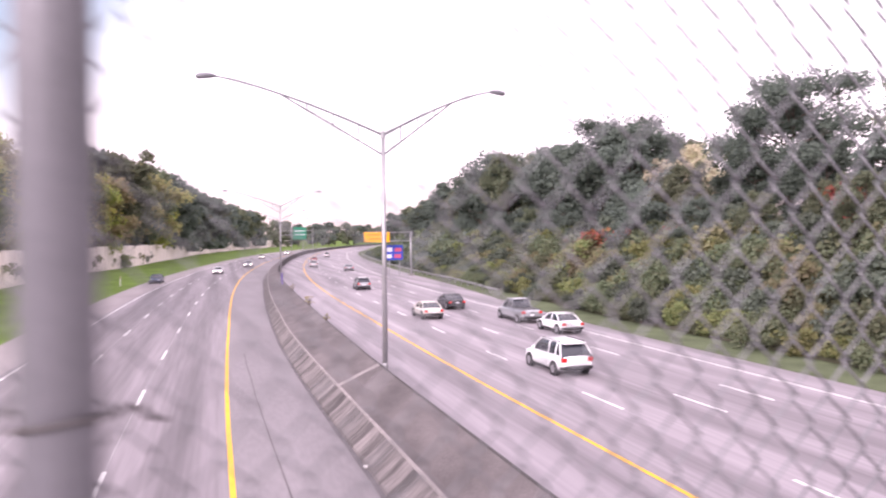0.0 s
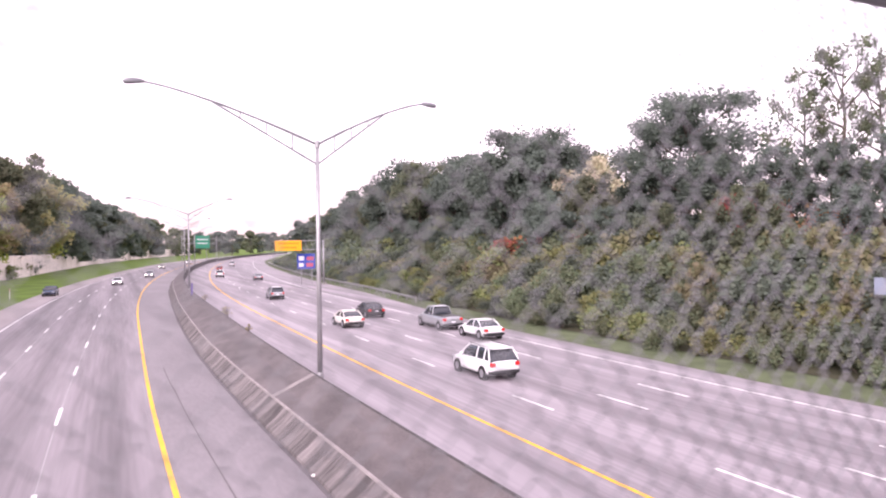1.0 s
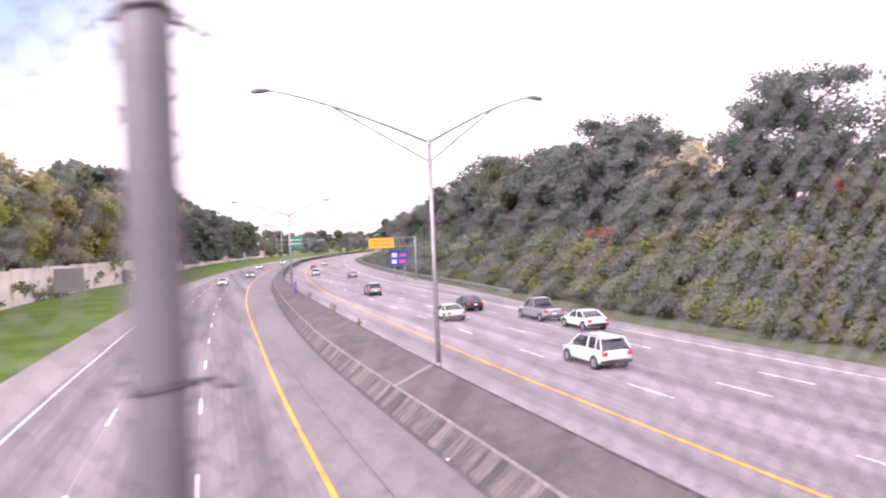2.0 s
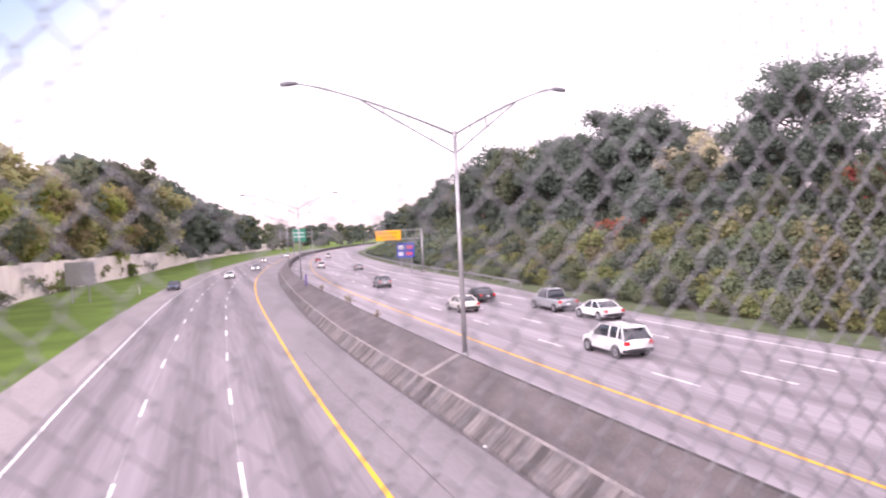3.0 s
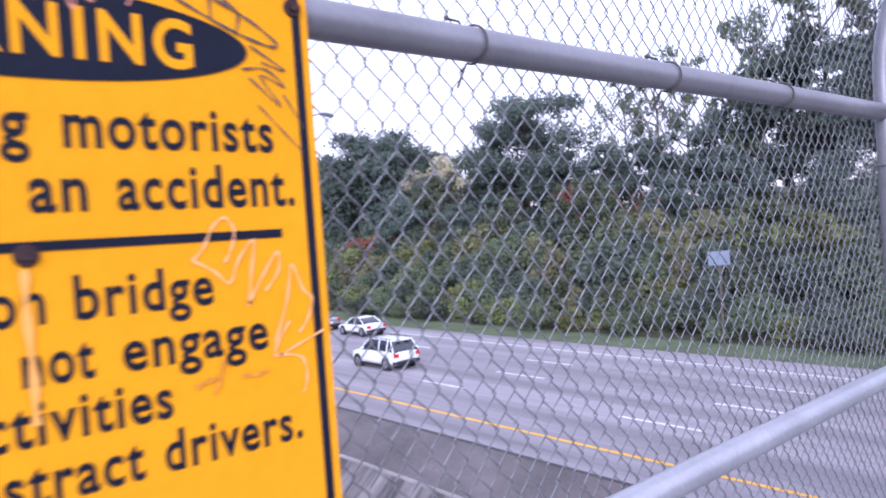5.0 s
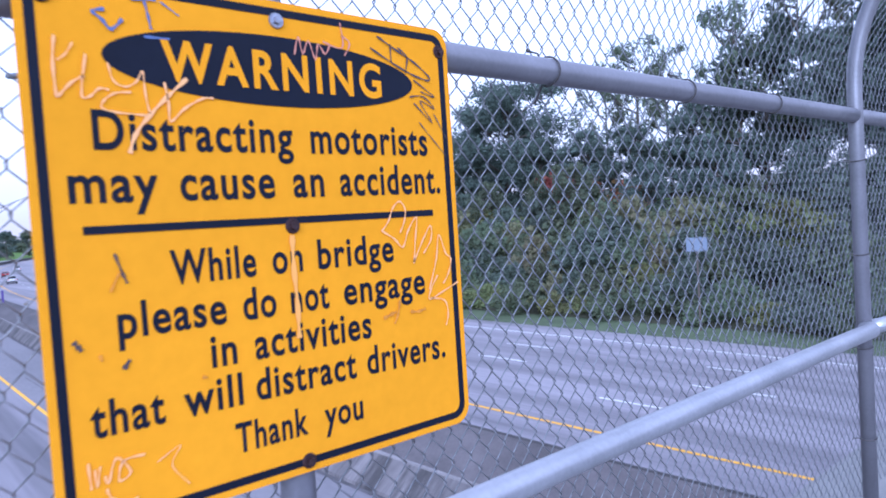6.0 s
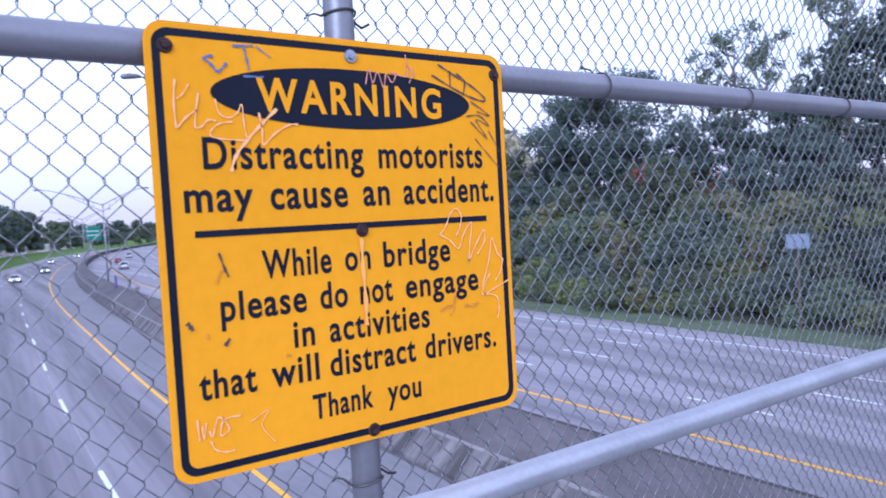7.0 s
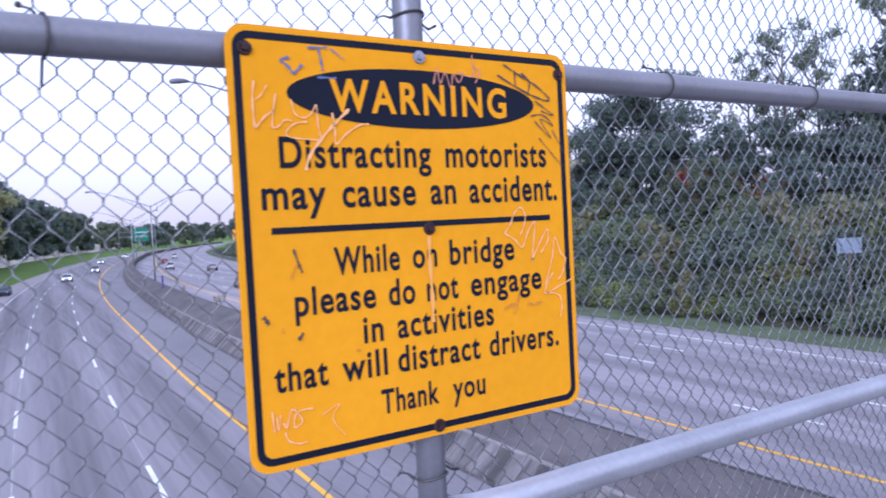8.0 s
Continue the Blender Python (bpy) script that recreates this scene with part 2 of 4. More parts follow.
S_MID = leaf_mat("olive_brush_leaves", (0.148, 0.176, 0.105), 0.03)
S_DARK = leaf_mat("dark_brush_leaves", (0.124, 0.150, 0.114), 0.02)
S_LIGHT = leaf_mat("yellow_green_brush_leaves", (0.212, 0.236, 0.10), 0.03)
S_TAN = leaf_mat("tan_brush_leaves", (0.215, 0.205, 0.115), 0.03)
L_RED = leaf_mat("orange_red_leaves", (0.36, 0.155, 0.085), 0.03)
# pale yellow leaves; the bright light on these trees is put into the colour
L_PALE = leaf_mat("pale_yellow_lit_leaves", (0.50, 0.455, 0.33), 0.03)


# ---- mesh helpers ----
def obj_from(name, bm, material, parent=None, smooth=False):
    me = bpy.data.meshes.new(name)
    bm.to_mesh(me)
    bm.free()
    if material:
        me.materials.append(material)
    if smooth:
        me.polygons.foreach_set("use_smooth", [True] * len(me.polygons))
    ob = new(name, me)
    if parent:
        ob.parent = parent
    return ob


def part(name, bm, material, parent, label="", smooth=False):
    """Links a bmesh as one mesh object under a thing or a part."""
    ob = obj_from(name, bm, material, parent, smooth)
    return tagged(ob, label) if label else ob


def thing(name, label, category, group="", kind="", at=None):
    return tagged_at(new(name), label, category, group, kind, at)


def tagged_at(ob, label, category, group, kind, at):
    if at is not None:
        ob.matrix_basis = at
    return tagged(ob, label, category, group, kind)


def box(bm, x0, x1, y0, y1, z0, z1, bevel=0.0):
    vs = bmesh.ops.create_cube(bm, size=1, matrix=Matrix.LocRotScale(((x0 + x1) / 2, (y0 + y1) / 2, (z0 + z1) / 2), None, (x1 - x0, y1 - y0, z1 - z0)))["verts"]
    if bevel:
        es = {e for v in vs for e in v.link_edges}
        bmesh.ops.bevel(bm, geom=list(es), offset=bevel, segments=2, affect="EDGES", profile=0.6)
    return bm


def boxed(x0, x1, y0, y1, z0, z1, bevel=0.0):
    return box(bmesh.new(), x0, x1, y0, y1, z0, z1, bevel)


def tube(bm, pts, r, sides=10, caps=True):
    """A tube along points; r is one radius or one for each point."""
    pts = [Vector(p) for p in pts]
    rs = r if isinstance(r, (list, tuple)) else [r] * len(pts)
    rings, up = [], None
    for i, p in enumerate(pts):
        d = (pts[min(i + 1, len(pts) - 1)] - pts[max(i - 1, 0)]).normalized()
        if up is None:
            up = Vector((0, 0, 1)) if abs(d.z) < 0.9 else Vector((0, 1, 0))
        u = d.cross(up)
        u = u.normalized() if u.length > 1e-6 else d.orthogonal().normalized()
        up = u.cross(d).normalized()
        rings.append([bm.verts.new(p + (u * math.cos(a) + up * math.sin(a)) * rs[i]) for a in (2 * math.pi * k / sides for k in range(sides))])
    for a, b in zip(rings, rings[1:]):
        for k in range(sides):
            bm.faces.new((a[k], a[(k + 1) % sides], b[(k + 1) % sides], b[k]))
    if caps:
        bm.faces.new(rings[0][::-1])
        bm.faces.new(rings[-1])
    return bm


def tubed(pts, r, sides=10):
    return tube(bmesh.new(), pts, r, sides)


def sheet(rows):
    """A grid of quads from rows of points."""
    bm = bmesh.new()
    vs = [[bm.verts.new(p) for p in row] for row in rows]
    for a, b in zip(vs, vs[1:]):
        for k in range(len(a) - 1):
            bm.faces.new((a[k], a[k + 1], b[k + 1], b[k]))
    bmesh.ops.recalc_face_normals(bm, faces=bm.faces)
    return bm


def smooth_curve(xs, ys, at):
    """Cubic through the knots."""
    xs, ys = np.array(xs, float), np.array(ys, float)
    m = np.gradient(ys, xs)
    i = np.clip(np.searchsorted(xs, at) - 1, 0, len(xs) - 2)
    h = xs[i + 1] - xs[i]
    t = (np.asarray(at, float) - xs[i]) / h
    return ((2 * t**3 - 3 * t**2 + 1) * ys[i] + (t**3 - 2 * t**2 + t) * h * m[i] + (-2 * t**3 + 3 * t**2) * ys[i + 1] + (t**3 - t**2) * h * m[i + 1])


# ---- plan of the highway: it runs along +y and bends right far away ----
BEND_Y = [-300, -60, 0, 17, 30, 57, 95, 137, 190, 240, 288, 322, 420, 530, 700, 1000, 1400]
BEND_X = [5, 0.9, 0.1, -0.15, -0.27, 0.0, 0.85, 3.3, 8.8, 15.6, 23.5, 29.5, 54, 88, 150, 280, 480]


def bend(y):
    return float(smooth_curve(BEND_Y, BEND_X, y))


def smoothstep(a, b, v):
    t = min(1, max(0, (v - a) / (b - a)))
    return t * t * (3 - 2 * t)


def edge_right(y):
    """Outer edge of the far carriageway, off the bend line."""
    return 34.15 + 3.75 * smoothstep(45, 110, y) - 1.0 * smoothstep(180, 300, y)


YS = [-300, -200, -120, -60] + [y for y in range(-40, 60, 4)] + [y for y in range(60, 240, 6)] + [y for y in range(240, 720, 12)] + [y for y in range(720, 1401, 40)]


def strip(u0, u1, z, y0=-300, y1=1400, mid=0):
    """A lengthwise strip between two offsets from the bend line; offsets may be functions of y."""
    ys = [y0] + [y for y in YS if y0 < y < y1] + [y1]
    f0 = u0 if callable(u0) else (lambda y: u0)
    f1 = u1 if callable(u1) else (lambda y: u1)
    rows = []
    for y in ys:
        a, b, s = f0(y), f1(y), bend(y)
        rows.append([(s + a + (b - a) * k / (mid + 1), y, z) for k in range(mid + 2)])
    return sheet(rows)


WALL_Y = [40, 98, 130, 160, 197, 335, 590, 700, 900]
WALL_X = [-26.5, -26.5, -26.0, -24.0, -18.3, -6.0, 41.5, 72, 140]


def wall_x(y):
    return float(smooth_curve(WALL_Y, WALL_X, y))


def ground_z(x, y):
    """Level by the road, a bank on the far side, a terrace behind the noise wall."""
    u = x - bend(y)
    r = edge_right(y)
    z = 8.5 * smoothstep(r + 5, r + 36, u) + 4 * smoothstep(r + 36, r + 120, u)
    if y > 20:
        z += 2.5 * smoothstep(2, 14, wall_x(min(900, max(40, y))) - x) * smoothstep(20, 50, y)
    return z + 0.25 * noise.noise((x * 0.08, y * 0.08, 0)) * smoothstep(r + 2, r + 9, u)


def build_ground():
    gx = [-4000, -1500, -600, -300, -180, -120, -90] + list(range(-75, -20, 4)) + list(range(-20, 34, 9)) + list(range(34, 90, 3)) + [95, 110, 130, 160, 200, 260, 350, 500, 800, 1500, 4000]
    gy = [-4000, -1000, -300, -120] + list(range(-60, 260, 6)) + list(range(260, 720, 20)) + [760, 850, 1000, 1300, 2000, 4000]
    rows = [[(x, y, ground_z(x, y) - 0.03) for x in gx] for y in gy]
    tagged(obj_from("ground", sheet(rows), GRASS, smooth=True), "mown green grass verge and wooded bank beside the highway", "grass", kind="structure")


build_ground()
def verge(d0, d1, lift, m, name, label, y0=-60, y1=420):
    """A strip of ground cover outside the far carriageway that follows the bank."""
    ys = [y for y in YS if y0 <= y <= y1]
    rows = [[(bend(y) + edge_right(y) + d, y, ground_z(bend(y) + edge_right(y) + d, y) + lift) for d in [d0 + (d1 - d0) * k / 10 for k in range(11)]] for y in ys]
    tagged(obj_from(name, sheet(rows), m, smooth=True), label, "grass", kind="structure")


verge(-0.1, 4.0, 0.012, DRYGRASS, "verge_right", "dull grey-green grass verge beside the far carriageway")
verge(46, 130, 0.4, LITTER, "wood_floor", "dark leaf litter under the trees of the bank")
verge(3.6, 48, 0.05, LITTER, "bank_floor", "dark leaf litter under the shrubs of the bank")
tagged(obj_from("road_left", strip(-5.5, 6.1, 0.0, mid=6), ROAD), "pale worn concrete highway carriageway with darker wheel tracks", "road", kind="structure")
tagged(obj_from("shoulder_left", strip(-9.0, -5.5, 0.0), SHOULDER_OUT), "pale concrete outer shoulder beside the grass", "road shoulder", kind="structure")
tagged(obj_from("shoulder_median", strip(6.1, 10.3, 0.0), SHOULDER), "pale concrete inner shoulder along the median barrier", "road shoulder", kind="structure")
tagged(obj_from("road_right", strip(12.55, edge_right, 0.0, mid=8), ROAD_FAR), "pale worn concrete highway carriageway beyond the median", "road", kind="structure")


def crack_u(y):
    return 7.95 - 0.022 * y + 0.07 * noise.noise((0.0, y * 0.35, 4.0))


tagged(obj_from("shoulder_joint", strip(lambda y: crack_u(y) - 0.03, lambda y: crack_u(y) + 0.025, 0.006, -10, 44), CRACK), "dark crack along the inner shoulder", "joint", kind="structure")


def lane_line(u, w, y0, y1, m, label, cat="lane marking"):
    tagged(obj_from("road_marking", strip(u - w / 2, u + w / 2, 0.008, y0, y1), m), label, cat, kind="structure")


lane_line(6.0, 0.17, -60, 700, YELLOW, "solid yellow edge line on the concrete road")
lane_line(-5.1, 0.15, -60, 700, WHITE, "solid white edge line on the concrete road")
lane_line(17.9, 0.17, -60, 700, YELLOW, "solid yellow edge line on the concrete road")
lane_line(31.7, 0.15, -60, 700, WHITE, "solid white edge line on the concrete road")


# pale sealed joints run between the dashes, and a dark line follows the barrier's foot
SEALED = mat("pale_sealed_joint", (0.33, 0.315, 0.32), 0.7, 0, 0.3, 0.8, 12, 0.02)
for u in (2.28, -1.45):
    tagged(obj_from("lane_joint", strip(u - 0.02, u + 0.02, 0.005, -40, 190), SEALED), "thin pale sealed joint between the lane dashes", "joint", kind="structure")


def dashes(u, first, n, label):
    """A row of painted dashes 3.4 m long every 12.19 m."""
    for k in range(n):
        y = first + 12.19 * k
        bm = sheet([[(bend(yy) + u + dx, yy, 0.008) for dx in (-0.075, 0.075)] for yy in (y, y + 1.7, y + 3.4)])
        tagged(obj_from("lane_dash", bm, WHITE), label, "lane marking", group="lane dashes", kind="structure")


for u0, first in ((2.28, 19.4 - 36.57), (-1.45, 19.1 - 36.57), (21.5, 24.2 - 48.76), (25.1, 22.4 - 48.76), (28.4, 23.4 - 48.76)):
    dashes(u0, first, 26, "white dashed lane line painted on concrete")


# ---- median barrier: a low near wall, a sloped slab and a high far edge ----
def build_median():
    med = thing("median_barrier", "stained grey concrete median barrier with a sloped paved top", "barrier", kind="structure")
    ys = [y for y in YS if -60 <= y <= 700]

    def foot(y):
        return 10.08 + float(np.interp(y, [0, 20, 28, 38, 48, 62, 80, 100], [0.0, -0.08, -0.25, -0.5, -0.65, -0.6, -0.3, 0]))

    def lip(y):
        return 10.66 + float(np.interp(y, [0, 16, 21, 30, 37, 50, 65, 85, 100], [0.2, 0.2, 0.13, -0.08, -0.3, -0.6, -0.5, -0.25, 0]))

    def prof(y):
        """The near face: a steep wall on a splayed foot."""
        a, b = foot(y), lip(y) - 0.02
        return [(a, 0.0), (a + 0.03, 0.09), (a + (b - a) * 0.5, 0.36), (b, 0.71)]

    def slab(y):
        q = lip(y) + 0.07
        return [(q, 0.735), (q + (12.52 - q) * 0.47, 1.10), (12.52, 1.50)]

    part("face", sheet([[(bend(y) + u, y, z) for u, z in prof(y)] for y in ys]), BARRIER, med, "stained grey concrete face")
    part("edge", sheet([[(bend(y) + u, y, z) for u, z in ((lip(y) - 0.03, 0.70), (lip(y), 0.745), (lip(y) + 0.08, 0.757), (lip(y) + 0.11, 0.725))] for y in ys]), LIP, med, "pale concrete coping edge")
    part("top", sheet([[(bend(y) + u, y, z) for u, z in slab(y)] for y in ys]), CAPSLAB, med, "brown-grey weathered sloping slab")
    part("back", sheet([[(bend(y) + u, y, z) for u, z in ((12.475, 1.48), (12.50, 1.515), (12.55, 1.518), (12.575, 1.48), (12.60, 0.0))] for y in ys]), JOINT, med, "dark rough back edge")
    for k in range(-4, 24):
        y = 29.5 + 6.1 * k
        s = bend(y)
        if k == 0:
            pts = [[(s + u, y + dy + (u - 10.8) * 0.12, z + 0.006) for u, z in slab(y)] for dy in (-0.24, 0.24)]
            part("patch", sheet(pts), LIP, med, "pale mortar joint across the slab")
        pts = [[(s + u - 0.008, y + dy, z) for u, z in prof(y)] for dy in (-0.018, 0.018)]
        part("joint", sheet(pts), JOINT, med)
    # a dark strip of uneven width on the road along the foot
    near = [y for y in YS if -30 <= y <= 130]
    part("gutter", sheet([[(bend(y) + foot(y) + d, y, 0.006) for d in (-0.16 - 0.05 * noise.noise((y * 0.3, 0.0, 0.0)), 0.02)] for y in near]), GUTTER, med, "dark gutter line along the foot")


build_median()


# ---- bridge deck, kerb and closing parapet ----
EYE_DECK = 5.72
tagged(obj_from("bridge_deck", boxed(-30, 48, -3.4, 0.35, EYE_DECK - 0.45, EYE_DECK), DECK), "grey concrete deck of a footbridge", "bridge deck", kind="structure")
tagged(obj_from("kerb", boxed(-30, 48, -0.12, 0.3, EYE_DECK, EYE_DECK + 0.18, 0.02), DECK), "grey concrete kerb under the fence", "kerb", kind="structure")
tagged(obj_from("parapet_wall", boxed(-30, 48, -3.4, -3.2, EYE_DECK, EYE_DECK + 1.1), DECK), "plain concrete parapet wall", "wall", kind="structure")
for bx in (-13, 11.2, 39.5):
    tagged(obj_from("bridge_pier", boxed(bx - 0.4, bx + 0.4, -2.8, -0.4, -0.2, EYE_DECK - 0.45, 0.05), DECK), "grey concrete bridge pier", "pier", kind="structure")


# ---- chain-link fence on the bridge ----
SPAN = 2.757
RAIL_Z = 7.602
ARC = 0.8
BENDZ = 7.72


def fence_point(h, back):
    """A point of the fence's section: straight up to BENDZ, then curving inward over the deck; back: distance behind the post line."""
    if h <= BENDZ:
        return back, h
    a = min((h - BENDZ) / ARC, math.pi / 2 * 0.92)
    return -ARC + (ARC + back) * math.cos(a), BENDZ + (ARC + back) * math.sin(a)


def build_fence():
    fence = thing("chain_link_fence", "grey galvanised chain-link fence with round pipe posts curving inward", "fence")
    zs = [EYE_DECK + 0.18] + [BENDZ + ARC * math.pi / 2 * 0.92 * k / 14 for k in range(15)]
    for k in range(-1, 4):
        x = SPAN * k
        pts = [(x, *fence_point(z, 0.0)) for z in zs]
        post = part("post", tubed(pts, 0.0302, 20), PIPE, fence, smooth=True)
        # tie wires round the post
        for j, z in enumerate((6.20, 6.765 if k == 0 else 6.60, 7.006, 7.41 if k else 7.70)):
            if k == 0 and j == 2:
                continue
            bm = bmesh.new()
            ring = [(x + 0.0335 * math.cos(a), 0.0335 * math.sin(a), z + 0.004 * math.sin(a * 1.5)) for a in (math.pi * (0.9 + 1.2 * i / 12) for i in range(13))]
            tail = [(x - 0.054, 0.046, z - 0.004), (x - 0.049, 0.042, z + 0.003), (x - 0.040, 0.025, z + 0.004)]
            tail2 = [(x + 0.05, 0.036, z + 0.001), (x + 0.066, 0.03, z - 0.012), (x + 0.074, 0.012, z - 0.008)]
            tube(bm, tail + ring + tail2, [0.0016, 0.0018, 0.002] + [0.0026] * len(ring) + [0.0026, 0.003, 0.003], 6)
            part("tie_wire", bm, TIE, post)
    for k in range(-1, 3):
        x0, x1 = SPAN * k + 0.028, SPAN * (k + 1) - 0.028
        n = 12
        pts = [(x0 + (x1 - x0) * i / n, 0, RAIL_Z) for i in range(n + 1)]
        rail = part("top_rail", tubed(pts, 0.031, 20), PIPE, fence, smooth=True)
        for off in ((0.729, 1.351, 1.938) if k >= 0 else (0.75, 1.42, 2.115)):
            x = SPAN * k + off
            bm = bmesh.new()
            ring = [(x + 0.006 * math.sin(a), -0.0345 * math.sin(a), RAIL_Z + 0.0345 * math.cos(a)) for a in (math.pi * (-0.15 + 1.3 * i / 12) for i in range(13))]
            tube(bm, [(x - 0.03, 0.03, RAIL_Z + 0.052), (x - 0.014, 0.015, RAIL_Z + 0.044)] + ring + [(x - 0.006, 0.04, RAIL_Z - 0.07)], 0.0024, 6)
            bmesh.ops.create_icosphere(bm, subdivisions=1, radius=0.006, matrix=Matrix.Translation((x - 0.03, 0.03, RAIL_Z + 0.053)))
            part("tie_wire", bm, TIE, rail)
        # handrail, carried a little before the posts
        hx0, hx1 = SPAN * k + 0.02, SPAN * (k + 1) - 0.02
        part("handrail", tubed([(hx0, -0.012, 6.685), (hx0 + 0.05, -0.05, 6.692), (hx0 + 0.12, -0.072, 6.699)] + [(hx0 + 0.12 + (hx1 - hx0 - 0.24) * i / 10, -0.072, 6.701) for i in range(1, 10)] + [(hx1 - 0.12, -0.072, 6.699), (hx1 - 0.05, -0.05, 6.692), (hx1, -0.012, 6.685)], 0.0315, 18), STEEL, fence, "smooth bright aluminium handrail", smooth=True)
    # woven wire: zigzag wires that hook round one another
    half = 0.0353
    z0, z1 = 7.4505 - 0.0353 * 43, BENDZ + ARC * math.pi / 2 * 0.9
    nseg = int((z1 - z0) / half)
    verts, faces = [], []
    r = 0.0016
    rng = random.Random(5)
    # the weave is a little tighter behind the sign than on either side of it
    cols = [-0.705 + 0.02667 * n for n in range(-76, 12)] + [-0.385 + 0.02577 * n for n in range(31)] + [0.414 + 0.0265 * n for n in range(297)]
    for w, (xa, xb) in enumerate(zip(cols, cols[1:])):
        xc = (xa + xb) / 2
        jz = 0.0015 * rng.uniform(-1, 1)
        path = []
        for i in range(nseg + 1):
            side = -1 if (i + w) % 2 else 1
            h = z0 + i * half + jz
            # a short upright twist at each knuckle, one leg before and one behind
            for dh, b in ((-0.0042, 0.0032), (0.0042, -0.0032)):
                bk, z = fence_point(h + dh, 0.0375 + b * side)
                path.append(Vector((xc + side * ((xb - xa) / 2 + 0.0012) + 0.0012 * rng.uniform(-1, 1), bk, z)))
        base = len(verts)
        for i, p in enumerate(path):
            d = (path[min(i + 1, len(path) - 1)] - path[max(i - 1, 0)]).normalized()
            u = d.cross(Vector((0, 1, 0))).normalized()
            v = u.cross(d)
            for a in range(4):
                q = p + (u * math.cos(a * math.pi / 2 + 0.785) + v * math.sin(a * math.pi / 2 + 0.785)) * r
                verts.append(q[:])
        for i in range(len(path) - 1):
            for a in range(4):
                b0 = base + i * 4
                faces.append((b0 + a, b0 + (a + 1) % 4, b0 + 4 + (a + 1) % 4, b0 + 4 + a))
    me = bpy.data.meshes.new("wire_mesh")
    me.from_pydata(verts, [], faces)
    me.polygons.foreach_set("use_smooth", [True] * len(me.polygons))
    me.materials.append(WIRE)
    ob = new("wire_mesh", me)
    ob.parent = fence
    tagged(ob, "woven grey diamond wire mesh", kind="stuff")


build_fence()


# ---- warning sign ----
SX, SY, SZ = -0.012, -0.038, 7.245
SW, SH = 0.375, 0.392


def rounded_rect(w, h, r, n=6, dx=0.0, dz=0.0):
    pts = []
    for cx, cz, a0 in ((w - r, h - r, 0), (-w + r, h - r, 90), (-w + r, -h + r, 180), (w - r, -h + r, 270)):
        pts += [(dx + cx + r * math.cos(radians(a0 + 90 * k / n)), dz + cz + r * math.sin(radians(a0 + 90 * k / n))) for k in range(n + 1)]
    return pts


def plate(outline, y0, y1, hole=None):
    """A flat plate in the xz plane between depths y0 (front) and y1, with an optional hole of the same count of points."""
    bm = bmesh.new()
    f = [bm.verts.new((x, y0, z)) for x, z in outline]
    b = [bm.verts.new((x, y1, z)) for x, z in outline]
    n = len(f)
    if hole:
        fi = [bm.verts.new((x, y0, z)) for x, z in hole]
        bi = [bm.verts.new((x, y1, z)) for x, z in hole]
        for k in range(n):
            j = (k + 1) % n
            bm.faces.new((f[k], f[j], fi[j], fi[k]))
            bm.faces.new((b[j], b[k], bi[k], bi[j]))
            bm.faces.new((f[j], f[k], b[k], b[j]))
            bm.faces.new((fi[k], fi[j], bi[j], bi[k]))
    else:
        bm.faces.new(f)
        bm.faces.new(b[::-1])
        for k in range(n):
            bm.faces.new((f[(k + 1) % n], f[k], b[k], b[(k + 1) % n]))
    bmesh.ops.recalc_face_normals(bm, faces=bm.faces)
    return bm


def lettering(text, x0, x1, zbase, cap, parent, material, name="lettering", bold=0.0, y=-0.0026, gap=1.12):
    """One line of words in the built-in font, fitted between x0 and x1, capitals cap high, on the sign's face."""
    cu = bpy.data.curves.new("line", "FONT")
    cu.body, cu.size, cu.extrude, cu.offset = text, 1.0, 0.0, bold
    cu.space_character = gap
    tmp = new("line", cu)
    bpy.context.view_layer.update()
    me = bpy.data.meshes.new_from_object(tmp.evaluated_get(bpy.context.evaluated_depsgraph_get()))
    bpy.data.objects.remove(tmp)
    co = np.empty(len(me.vertices) * 3)
    me.vertices.foreach_get("co", co)
    co = co.reshape(-1, 3)
    lo, hi = co[:, 0].min(), co[:, 0].max()
    out = np.empty_like(co)
    out[:, 0] = x0 + (co[:, 0] - lo) / (hi - lo) * (x1 - x0)
    out[:, 1] = y
    out[:, 2] = zbase + co[:, 1] / 0.70 * cap
    me.vertices.foreach_set("co", out.ravel())
    me.materials.clear()
    me.materials.append(material)
    me.name = name
    ob = new(name, me)
    ob.parent = parent
    return ob


def scribble(pts, material, parent, w=0.0035, name="graffiti", y=-0.0042):
    """A marker stroke on the sign: a flat ribbon through the points."""
    bm = bmesh.new()
    P = [Vector((x, y, z)) for x, z in pts]
    L = []
    for i in range(len(P) - 1):
        for k in range(4):
            t = k / 4
            p0, p1, p2, p3 = P[max(i - 1, 0)], P[i], P[i + 1], P[min(i + 2, len(P) - 1)]
            L.append(0.5 * (2 * p1 + (p2 - p0) * t + (2 * p0 - 5 * p1 + 4 * p2 - p3) * t * t + (3 * p1 - p0 - 3 * p2 + p3) * t**3))
    L.append(P[-1])
    prev = None
    for i, p in enumerate(L):
        d = (L[min(i + 1, len(L) - 1)] - L[max(i - 1, 0)]).normalized()
        nrm = Vector((d.z, 0, -d.x)) * w / 2 * (0.7 + 0.3 * math.sin(i * 1.7))
        a, b = bm.verts.new(p + nrm), bm.verts.new(p - nrm)
        if prev:
            bm.faces.new((prev[0], prev[1], b, a))
        prev = (a, b)
    part(name, bm, material, parent)


